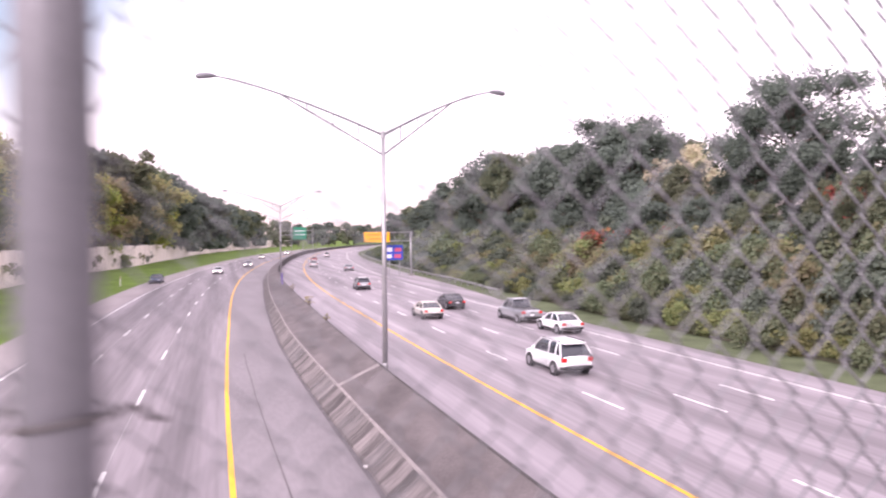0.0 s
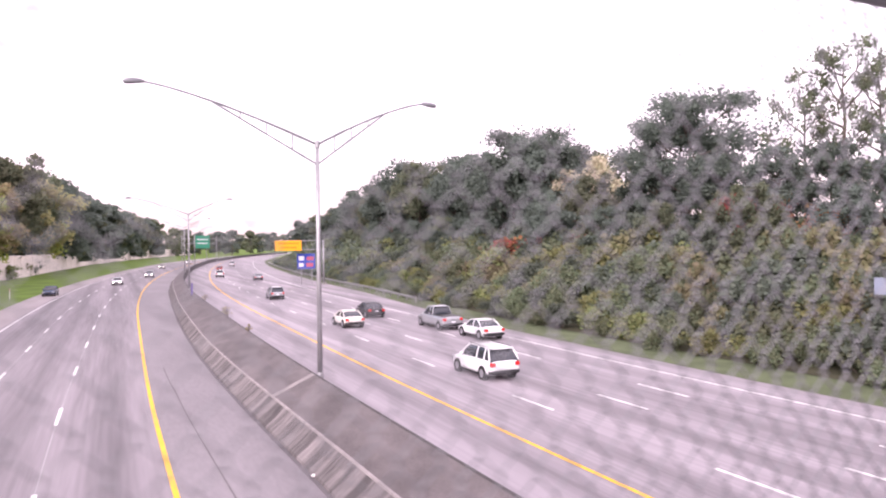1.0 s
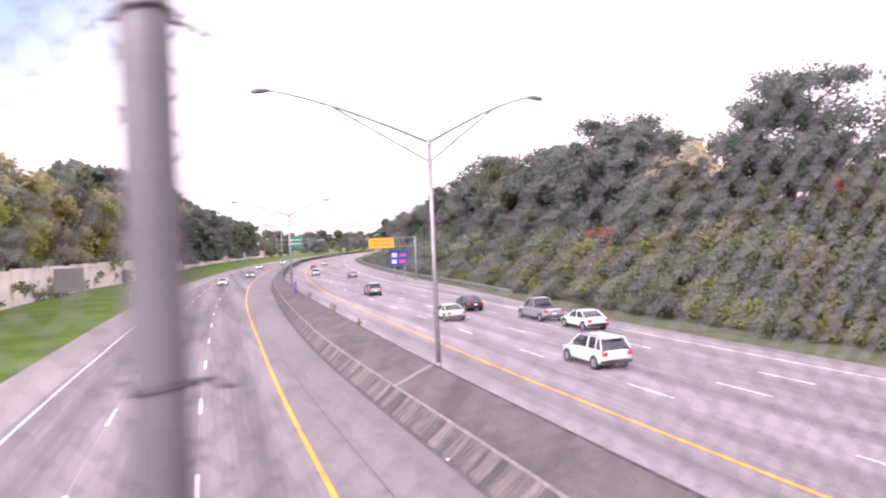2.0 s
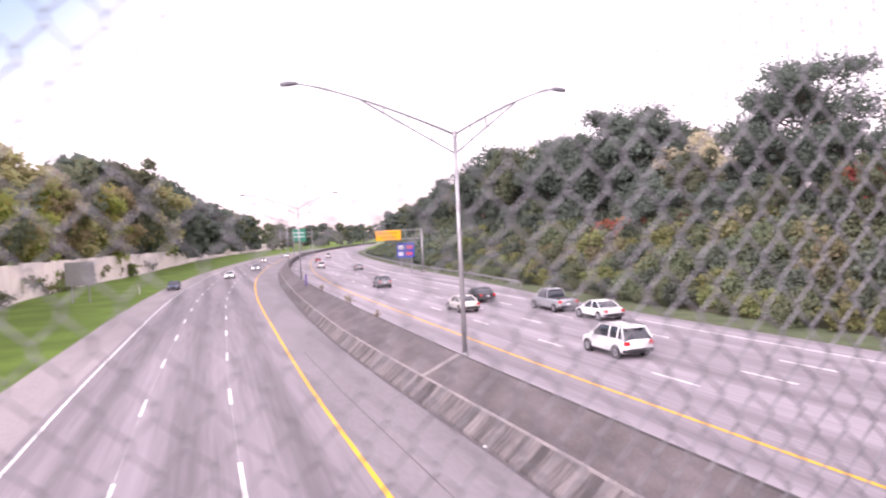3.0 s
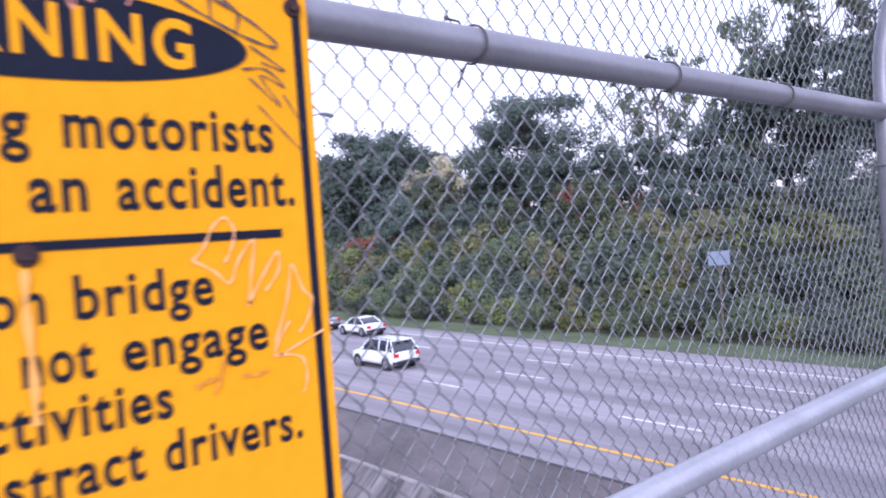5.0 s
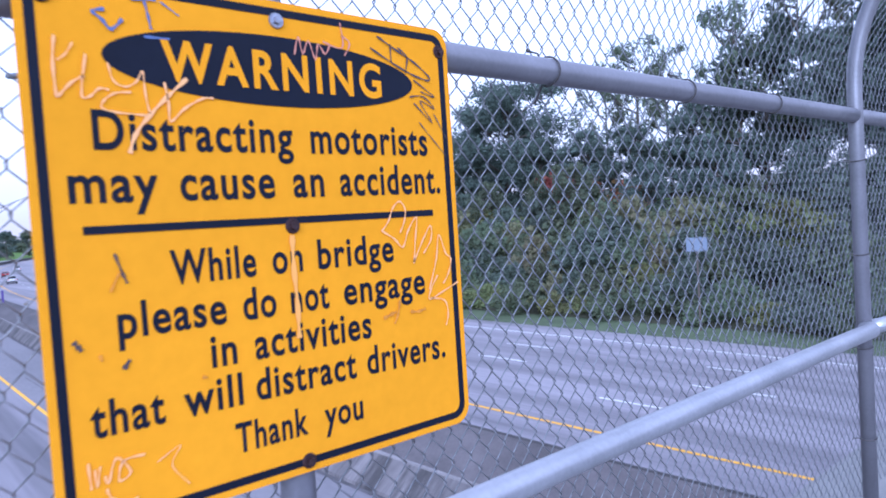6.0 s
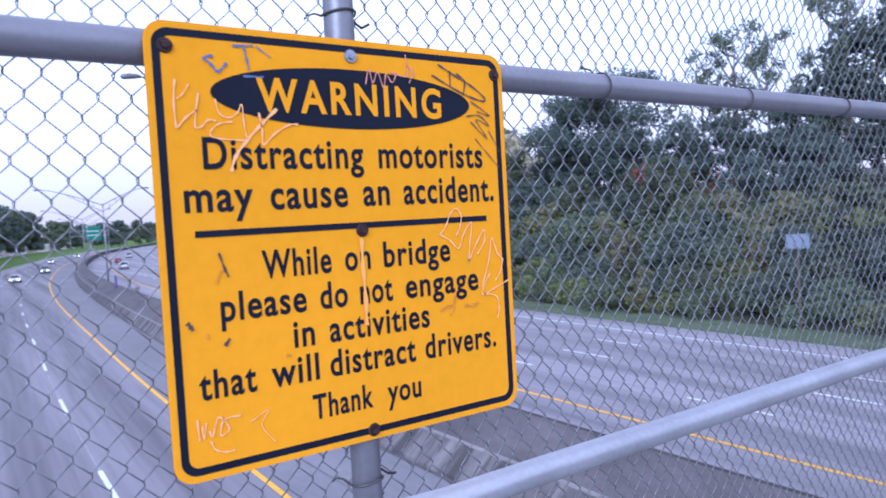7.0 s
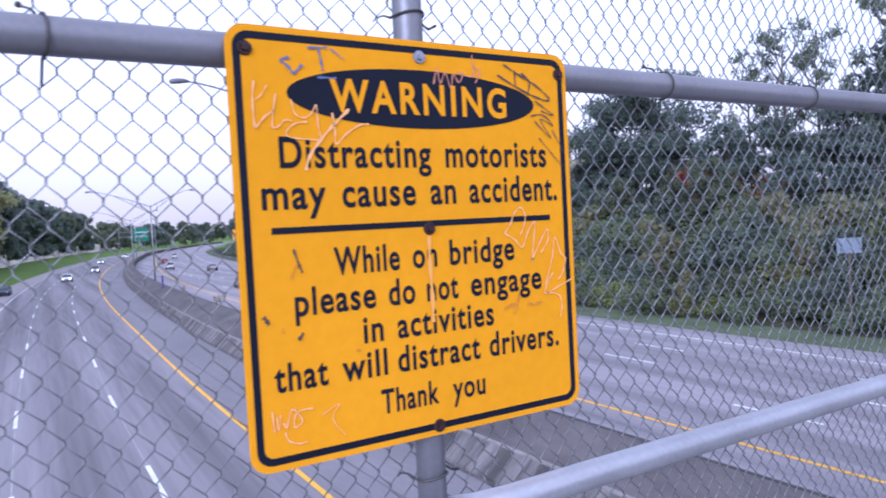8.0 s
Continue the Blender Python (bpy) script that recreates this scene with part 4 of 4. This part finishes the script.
def build_woods():
    rng = random.Random(11)
    T = {}
    T["dark1"] = (build_tree("tree", 1, 15, 4.6, L_DARK, "tall dark green broadleaf tree on the wooded bank", 40, 120, 0.45, 0.18), 15)
    T["dark2"] = (build_tree("tree", 2, 15, 5.4, L_DARK, "wide dark green broadleaf tree on the wooded bank", 44, 120, 0.45, 0.22), 15)
    T["mid1"] = (build_tree("tree", 3, 15, 5.0, L_MID, "olive green broadleaf tree in the roadside woods", 40, 120, 0.45, 0.15), 15)
    T["light"] = (build_tree("tree", 4, 15, 4.8, L_LIGHT, "yellow-green broadleaf tree in the roadside woods", 40, 85, 0.5, 0.12), 15)
    T["tan"] = (build_tree("tree", 5, 15, 4.6, L_TAN, "tan and olive autumn tree behind the wall", 40, 85, 0.5, 0.12), 15)
    T["airy"] = (build_tree("tree", 6, 15, 3.6, L_MID, "slender open-crowned tree with gaps of sky between its leaves", 34, 62, 0.25, 0.3, 1.0), 15)
    T["pale"] = (build_tree("tree", 7, 12, 3.8, L_PALE, "pale yellow autumn tree with bright light put into its leaf colour", 30, 70, 0.45, 0.15), 12)
    T["crown"] = (build_tree("tree", 8, 15, 5.6, L_DARK, "wide dark tree with gaps in its layered crown", 60, 210, 0.27, 0.24, 0.15), 15)
    S = {}
    S["dark"] = (build_shrub("shrub", 21, 4, 2.6, S_DARK, "dense dark green roadside shrub", 18, 110, 0.27), 4)
    S["mid"] = (build_shrub("shrub", 22, 4, 2.8, S_MID, "dense olive green roadside shrub", 18, 110, 0.27), 4)
    S["mid2"] = (build_shrub("shrub", 23, 4, 2.5, S_MID, "ragged olive green roadside shrub", 18, 110, 0.27), 4)
    S["light"] = (build_shrub("shrub", 24, 4, 2.7, S_LIGHT, "bushy yellow-green shrub beside the road"), 4)
    S["tan"] = (build_shrub("shrub", 25, 4, 2.5, S_TAN, "tan autumn shrub growing on the bank"), 4)
    S["red"] = (build_shrub("shrub", 26, 4, 2.0, L_RED, "orange-red autumn shrub growing on the bank"), 4)
    tops = [(-60, 24), (10, 25), (18, 25), (26, 25), (31, 18.5), (37, 16.5), (48, 16.5), (80, 16.8), (86, 17.5), (92, 22.5), (98, 26), (112, 23.5), (127, 26), (166, 28.5), (205, 26.0), (260, 24), (330, 21)]

    def top(y):
        return float(np.interp(y, [a for a, _ in tops], [b for _, b in tops]))

    far = [(build_tree("tree", 31, 15, 5.2, L_DARK, "far dark tree", 20, 23, 1.4, 0.02), 15), (build_tree("tree", 32, 15, 5.0, L_MID, "far olive tree", 20, 23, 1.4, 0.02), 15)]
    low = [(build_shrub("shrub", 33, 4, 2.7, L_MID, "far olive shrub", 10, 34, 0.6), 4), (build_shrub("shrub", 34, 4, 2.6, L_DARK, "far dark shrub", 10, 34, 0.6), 4)]
    right = [T["dark1"], T["dark2"], T["dark1"], T["mid1"]]
    back = []
    y = -20.0
    while y < 330:
        for row, (u, cut) in enumerate(((30, 1.0), (43, 0.93))):
            yy = y + rng.uniform(-2, 2) + row * 3
            x = bend(yy) + edge_right(yy) + u + rng.uniform(-3, 3)
            h = (top(yy) - ground_z(x, yy)) * cut * rng.uniform(0.95, 1.03)
            if row and yy > 120:
                back.append((far[rng.randrange(2)], x, yy, h))
            else:
                place(right, x, yy, h, rng, "trees on the bank")
        y += 6.5 if y < 150 else 9
    # the two wide crowns that stand over the bank
    for x, yy, tz, w in ((67, 62.3, 25.7, 1.12), (70, 66.0, 23.0, 0.95), (71, 101, 26.8, 1.2), (73, 106, 25.5, 1.0)):
        ob = place([T["crown"]], x, yy, tz - ground_z(x, yy), rng, "trees on the bank")
        ob.scale = (ob.scale[2] * w, ob.scale[2] * w, ob.scale[2])
    # lower trees between shrubs and the tall row
    for k in range(40):
        yy = -15 + k * 7.0 + rng.uniform(-2, 2)
        x = bend(yy) + edge_right(yy) + rng.uniform(19, 25)
        place([T["mid1"], T["dark1"], T["dark2"]], x, yy, rng.uniform(6, 9.5), rng, "trees on the bank")
    # shrubs on the slope, thick and mixed
    brush = []
    for k in range(118):
        yy = -12 + k * 2.6 + rng.uniform(-1, 1)
        for u, h0, h1 in ((5.0, 1.8, 3.0), (8.5, 2.6, 4.2), (12.5, 3.4, 5.4), (16.5, 3.8, 6.2), (20.5, 4.2, 6.8)):
            x = bend(yy) + edge_right(yy) + u + rng.uniform(-1.5, 1.5)
            if yy > 150 or yy < 8:
                brush.append((low[rng.randrange(2)], x, yy, rng.uniform(h0, h1)))
                continue
            kinds = [S["mid"], S["mid2"], S["dark"], S["mid"], S["mid2"], S["dark"], S["light"], S["tan"]] if u > 8 else [S["mid"], S["mid2"], S["dark"], S["mid"], S["light"]]
            place(kinds, x, yy, rng.uniform(h0, h1), rng, "shrubs on the bank")
    for x, yy, h in ((55.2, 85, 6.6), (56.2, 80.5, 6.2), (61.2, 49, 7.6), (61.0, 45, 6.8), (58, 70, 5.2), (61, 40, 5.0)):
        place([S["red"]], x, yy, h, rng, "shrubs on the bank")
    for x, yy, h in ((72, 86, 12.5), (70, 90, 11), (68, 82, 9.5)):
        place([T["pale"]], x, yy, h, rng, "trees on the bank")
    for x, yy, h in ((66, 41.9, 19.5), (66, 45.6, 16.5), (66.5, 38.3, 17), (63, 29, 21), (64, 24, 22), (65.5, 20, 21)):
        ob = place([T["airy"]], x, yy, h, rng, "trees on the bank")
        ob.scale = (ob.scale[2] * 0.75, ob.scale[2] * 0.75, ob.scale[2])
    # woods behind the noise wall
    for k in range(80):
        yy = 45 + k * 6.5 + rng.uniform(-2, 2)
        for off in (5, 14):
            x = wall_x(min(900, yy)) - off + rng.uniform(-3, 2)
            hh = rng.uniform(21.8, 26.5) if yy < 200 else rng.uniform(27, 32) if yy < 420 else rng.uniform(24, 30)
            if off > 10 and yy < 200:
                hh -= 3.0
            if yy < 60 or yy > 300 or (off > 10 and yy > 200):
                back.append((far[rng.randrange(2)], x, yy, hh))
                continue
            kinds = [T["light"], T["mid1"], T["light"]] if yy < 105 else [T["tan"], T["mid1"], T["tan"], T["light"]] if yy < 240 else [T["dark1"], T["mid1"]]
            place(kinds, x, yy, hh, rng, "woods behind the wall")
    for k in range(26):
        yy = 62 + k * 6.5
        place([S["mid"], S["light"], S["dark"]], wall_x(yy) - 2.2, yy, rng.uniform(4.2, 6.5), rng, "shrubs behind the wall")
    # far woods that close the view
    for k in range(150):
        yy = 600 + rng.uniform(0, 260)
        x = -160 + k * 4.6 + rng.uniform(-4, 4)
        if not -14 < x - bend(yy) < 42:
            back.append((far[rng.randrange(2)], x, yy, rng.uniform(18, 25)))
    for k in range(90):
        back.append((far[rng.randrange(2)], 120 + k * 6.5 + rng.uniform(-4, 4), 1430 + rng.uniform(0, 120), rng.uniform(26, 36)))
    for k in range(60):
        yy = 330 + k * 5.0
        back.append((far[rng.randrange(2)], bend(yy) + edge_right(yy) + 22 + rng.uniform(-6, 10), yy, rng.uniform(12, 17)))
    join_plants("far_woods", back, rng, "distant dark and olive green woods along the highway", "woods")
    join_plants("far_brush", brush, rng, "distant olive green brush along the verge", "brush")
    for src, _ in far + low:
        for o in (*src.children_recursive, src):
            bpy.data.objects.remove(o)
    for src, _ in list(T.values()) + list(S.values()):
        for o in (*src.children_recursive, src):
            bpy.data.objects.remove(o)


build_woods()


# ---- vehicles ----
GLASS = plain("dark_car_glass", (0.03, 0.035, 0.045), 0.08, 0, spec=0.8)
TYRE = plain("tyre_rubber", (0.02, 0.02, 0.02), 0.8)
RIM = plain("alloy_rim", (0.45, 0.45, 0.47), 0.35, 0.8)
TAIL = plain("red_tail_light", (0.5, 0.02, 0.02), 0.25)
HEADL = plain("lit_headlight", (1.0, 0.92, 0.75), 0.2, 0, 6.0)
TRIM = plain("black_trim", (0.02, 0.02, 0.022), 0.5)
PAINTS = {n: plain("car_paint_" + n, c, 0.25, m) for n, c, m in (("white", (0.75, 0.75, 0.76), 0.0), ("silver", (0.42, 0.43, 0.45), 0.5), ("black", (0.025, 0.025, 0.03), 0.1), ("red", (0.32, 0.03, 0.025), 0.1), ("blue", (0.05, 0.07, 0.12), 0.2), ("pearl", (0.66, 0.63, 0.58), 0.1))}


def loft(sections):
    """Closed hull through cross-sections of equal count, capped at both ends."""
    bm = bmesh.new()
    rings = [[bm.verts.new(p) for p in s] for s in sections]
    n = len(rings[0])
    for a, b in zip(rings, rings[1:]):
        for k in range(n):
            bm.faces.new((a[k], a[(k + 1) % n], b[(k + 1) % n], b[k]))
    bm.faces.new(rings[0][::-1])
    bm.faces.new(rings[-1])
    bmesh.ops.recalc_face_normals(bm, faces=bm.faces)
    return bm


def ring(y, w, z0, z1, n=20, sq=4.0, tuck=0.0):
    """A rounded section across the car at y; tuck narrows its top."""
    out = []
    for k in range(n):
        t = 2 * math.pi * (k + 0.5) / n
        cx, cz = math.cos(t), math.sin(t)
        x = math.copysign(abs(cx) ** (2 / sq), cx)
        z = math.copysign(abs(cz) ** (2 / sq), cz)
        out.append((x * w * (1 - tuck * (z + 1) / 2), y, (z0 + z1) / 2 + z * (z1 - z0) / 2))
    return out


def build_car(style, paint, label, lit=False):
    """Built nose towards +y, wheels on z = 0."""
    c = thing({"sedan": "sedan", "suv": "suv", "pickup": "pickup_truck"}[style], label, "car" if style != "pickup" else "truck", group="traffic")
    P = PAINTS[paint]
    L, W, belt, roof = {"sedan": (4.7, 0.91, 0.94, 1.45), "suv": (4.7, 0.95, 1.08, 1.72), "pickup": (5.7, 0.99, 1.14, 1.88)}[style]
    h = L / 2
    hood = belt - 0.06
    if style == "pickup":
        deck = belt
    else:
        deck = belt + (0.05 if style == "sedan" else 0.02)
    body = [(-h, 0.80, 0.46, deck - 0.16), (-h + 0.06, 0.93, 0.34, deck - 0.06), (-h + 0.25, 0.98, 0.27, deck), (-h + 0.9, 1.0, 0.24, deck + 0.01), (-0.2, 1.0, 0.24, belt), (h - 1.7, 1.0, 0.24, belt),
            (h - 1.1, 0.99, 0.24, hood), (h - 0.45, 0.96, 0.26, hood - 0.09), (h - 0.15, 0.88, 0.30, hood - 0.2), (h, 0.72, 0.38, hood - 0.32)]
    part("body", loft([ring(y, W * w, z0, z1, 24, 5.0, 0.05) for y, w, z0, z1 in body]), P, c, smooth=True)
    yb0, yb1, yf1, yf0 = {"sedan": (-h + 0.55, -h + 1.45, h - 2.25, h - 1.35), "suv": (-h + 0.10, -h + 0.55, h - 2.0, h - 1.2), "pickup": (-0.62, -0.42, h - 2.25, h - 1.4)}[style]
    low = belt - 0.12
    cabin = [(yb0, 0.90, belt + 0.02), ((yb0 + yb1) / 2, 0.92, (belt + roof) / 2 + 0.03), (yb1, 0.93, roof - 0.03), ((yb1 + yf1) / 2, 0.93, roof), (yf1, 0.93, roof - 0.03), ((yf0 + yf1) / 2, 0.92, (belt + roof) / 2 + 0.02), (yf0, 0.9, belt + 0.01)]
    part("cabin_glass", loft([ring(y, W * w, low, z1, 24, 5.0, 0.22 * (z1 - low) / (roof - low)) for y, w, z1 in cabin]), GLASS, c, "dark tinted glass", smooth=True)
    wt = W * 0.93 * 0.78
    part("roof", loft([ring(y, wt * w, roof - 0.075, z, 20, 4.0, 0.15) for y, w, z in ((yb1 - 0.12, 0.92, roof - 0.05), (yb1 + 0.1, 1.02, roof - 0.005), ((yb1 + yf1) / 2, 1.03, roof + 0.015), (yf1 - 0.1, 1.02, roof - 0.005), (yf1 + 0.1, 0.93, roof - 0.05))]), P, c, smooth=True)
    mids = [(yb1 + yf1) / 2] + ([yb1 + 0.25] if style == "suv" else [])
    for sx in (-1, 1):
        for yy0, yy1 in [(yb0 + 0.06, yb1), (yf0 - 0.05, yf1)] + [(m, m) for m in mids]:
            part("pillar", tubed([(sx * W * 0.915, yy0, belt - 0.03), (sx * W * 0.83, (yy0 + yy1) / 2, (belt + roof) / 2), (sx * (wt + 0.005), yy1, roof - 0.04)], 0.042, 6), P, c)
        part("mirror", boxed(sx * (W + 0.07) - 0.1, sx * (W + 0.07) + 0.1, yf0 - 0.5, yf0 - 0.38, belt + 0.0, belt + 0.15, 0.04), P, c)
        part("tail_light", boxed(sx * W * 0.76 - 0.15, sx * W * 0.76 + 0.15, -h - 0.012, -h + 0.16, deck - 0.34, deck - 0.12, 0.03), TAIL, c)
        part("headlight", boxed(sx * W * 0.66 - 0.18, sx * W * 0.66 + 0.18, h - 0.24, h - 0.02, hood - 0.36, hood - 0.22, 0.03), HEADL if lit else RIM, c)
        part("sill", boxed(sx * W - 0.03, sx * W + 0.012, -h + 1.3, h - 1.35, 0.24, 0.34, 0.01), TRIM, c)
        for yw in (-h + 0.88, h - 0.92):
            at = Matrix.Translation((sx * (W - 0.1), yw, 0.34)) @ pose(0, 0, 0, 0, 90)
            bm = bmesh.new()
            bmesh.ops.create_cone(bm, cap_ends=True, segments=22, radius1=0.41, radius2=0.41, depth=0.206, matrix=at)
            part("wheel_arch", bm, TRIM, c)
            bm = bmesh.new()
            bmesh.ops.create_cone(bm, cap_ends=True, segments=22, radius1=0.34, radius2=0.34, depth=0.226, matrix=at)
            wheel = part("wheel", bm, TYRE, c, "black tyre")
            bm = bmesh.new()
            bmesh.ops.create_cone(bm, cap_ends=True, segments=14, radius1=0.22, radius2=0.2, depth=0.238, matrix=at)
            part("rim", bm, RIM, wheel)
    part("rear_bumper", loft([ring(y, W * w, 0.34, 0.58, 16, 5.0) for y, w in ((-h - 0.03, 0.84), (-h + 0.05, 0.95), (-h + 0.2, 0.985))]), TRIM, c, smooth=True)
    part("grille", boxed(-W * 0.42, W * 0.42, h - 0.1, h + 0.015, 0.42, 0.62, 0.03), TRIM, c)
    part("plate", boxed(-0.16, 0.16, -h - 0.03, -h - 0.012, 0.64, 0.76), PALES, c)
    if style == "pickup":
        part("bed", boxed(-W * 0.8, W * 0.8, -h + 0.2, -0.7, belt - 0.03, belt + 0.018), TRIM, c, "dark load bed liner")
        part("tailgate_handle", boxed(-0.12, 0.12, -h - 0.01, -h + 0.1, deck - 0.26, deck - 0.2), TRIM, c)
    if style == "suv":
        for sx in (-1, 1):
            part("roof_rail", tubed([(sx * wt * 0.95, yb1, roof + 0.02), (sx * wt * 0.95, yf1, roof + 0.02)], 0.02, 6), TRIM, c)
        part("spoiler", boxed(-wt * 0.9, wt * 0.9, yb1 - 0.32, yb1 - 0.02, roof - 0.085, roof - 0.04, 0.015), P, c)
    return c


def park(car, u, y, back=False):
    a = -math.degrees(math.atan((bend(y + 5) - bend(y - 5)) / 10))
    car.matrix_basis = pose(bend(y) + u, y, 0.012, 0, 0, a + (180 if back else 0))


for style, paint, label, u, y, back, lit in (
    ("suv", "white", "white sport utility car with dark windows on the concrete highway", 22.95, 33, False, False),
    ("sedan", "pearl", "pale saloon car driving away on the highway", 23.0, 59, False, False),
    ("sedan", "black", "dark saloon car driving away on the concrete highway", 27.4, 66, False, False),
    ("sedan", "white", "white saloon car driving away in the outer lane", 29.9, 46.5, False, False),
    ("pickup", "silver", "silver pickup truck driving away in the outer lane", 29.8, 54, False, False),
    ("suv", "silver", "silver car driving away on the highway", 23.2, 95, False, False),
    ("sedan", "silver", "silver saloon car far along the highway", 27.4, 150, False, False),
    ("suv", "white", "white car far along the highway", 20.2, 172, False, False),
    ("sedan", "red", "red car far along the highway", 20.4, 215, False, False),
    ("pickup", "white", "white truck far along the highway", 24.0, 262, False, False),
    ("sedan", "blue", "dark blue car parked on the outer shoulder", -7.0, 122, True, False),
    ("sedan", "white", "white oncoming car with lit headlights", 0.3, 150, True, True),
    ("suv", "silver", "silver oncoming car with lit headlights", 4.0, 182, True, True),
    ("sedan", "pearl", "pale oncoming car with lit headlights far away", 0.4, 260, True, True),
    ("suv", "white", "white oncoming car with lit headlights far away", 4.1, 320, True, True),
):
    park(build_car(style, paint, label, lit), u, y, back)


# ---- small things on the median ----
VIOLET = plain("violet_plastic", (0.12, 0.08, 0.30), 0.5)


def build_marker(x, y):
    m = thing("marker_post", "slim violet-blue marker post on the concrete median", "marker post", group="median markers", at=pose(x, y, 1.3))
    part("post", boxed(-0.11, 0.11, -0.05, 0.05, 0, 1.5, 0.03), VIOLET, m)
    part("foot", boxed(-0.2, 0.2, -0.2, 0.2, -0.05, 0.06, 0.02), JOINT, m)


build_marker(12.1 + bend(89), 89)


def build_litter():
    rng = random.Random(3)
    bm = bmesh.new()
    bmesh.ops.create_icosphere(bm, subdivisions=2, radius=0.075)
    for v in bm.verts:
        v.co *= rng.uniform(0.6, 1.25)
        v.co.z *= 0.6
    ob = obj_from("litter", bm, WHITE)
    ob.matrix_basis = pose(9.78, 20.5, 0.06)
    tagged(ob, "small crumpled white litter at the barrier foot", "litter")


build_litter()


def build_weed(seed, x, y, z, h):
    rng = random.Random(seed)
    w = thing("weed", "dry brown weed growing from a median joint", "weed", group="median weeds", at=pose(x, y, z))
    bm = bmesh.new()
    for k in range(9):
        a = rng.random() * 6.28
        r = h * rng.uniform(0.1, 0.45)
        tube(bm, [(0, 0, -0.05), (math.cos(a) * r * 0.4, math.sin(a) * r * 0.4, h * 0.5), (math.cos(a) * r, math.sin(a) * r, h * rng.uniform(0.7, 1.0))], [0.012, 0.009, 0.004], 4)
    part("stem", bm, BARK, w)
    bm = bmesh.new()
    for k in range(7):
        leaf_cloud(bm, rng, Vector((rng.uniform(-0.3, 0.3) * h, rng.uniform(-0.3, 0.3) * h, h * rng.uniform(0.3, 0.9))), h * 0.2, 10, 0.09)
    part("foliage", bm, L_TAN, w)


for k, (wy, wh) in enumerate(((47, 0.5), (58, 0.9), (59.5, 0.7), (76, 0.8))):
    build_weed(k, bend(wy) + 12.5, wy, 1.48, wh)


def build_delineator(x, y):
    d = thing("delineator", "slim white delineator post in the grass", "marker post", at=pose(x, y, 0))
    part("post", boxed(-0.07, 0.07, -0.03, 0.03, -0.1, 1.5, 0.02), WHITE, d)
    part("reflector", boxed(-0.05, 0.05, -0.04, -0.032, 1.2, 1.4), TAIL, d)


build_delineator(-9.6, 117)


# stand-in panel for an unidentified pale blue patch on the bank; the post is added
def build_bank_panel():
    g = thing("small_road_sign", "small pale blue-grey stand-in panel on an added post among shrubs", "road sign", at=pose(36.4, 19.3, 0, 0, 0, -55))
    part("panel", boxed(-0.58, 0.58, -0.03, 0.0, 4.62, 5.42, 0.012), PALEBLUE, g, "pale blue-grey stand-in panel")
    part("post", boxed(-0.05, 0.05, 0.005, 0.09, -0.3, 5.35), BARK, g, "added dark wooden post")


PALEBLUE = mat("pale_blue_grey_sheet", (0.16, 0.19, 0.25), 0.6, 0, 0.1, 2, 20, 0)
build_bank_panel()
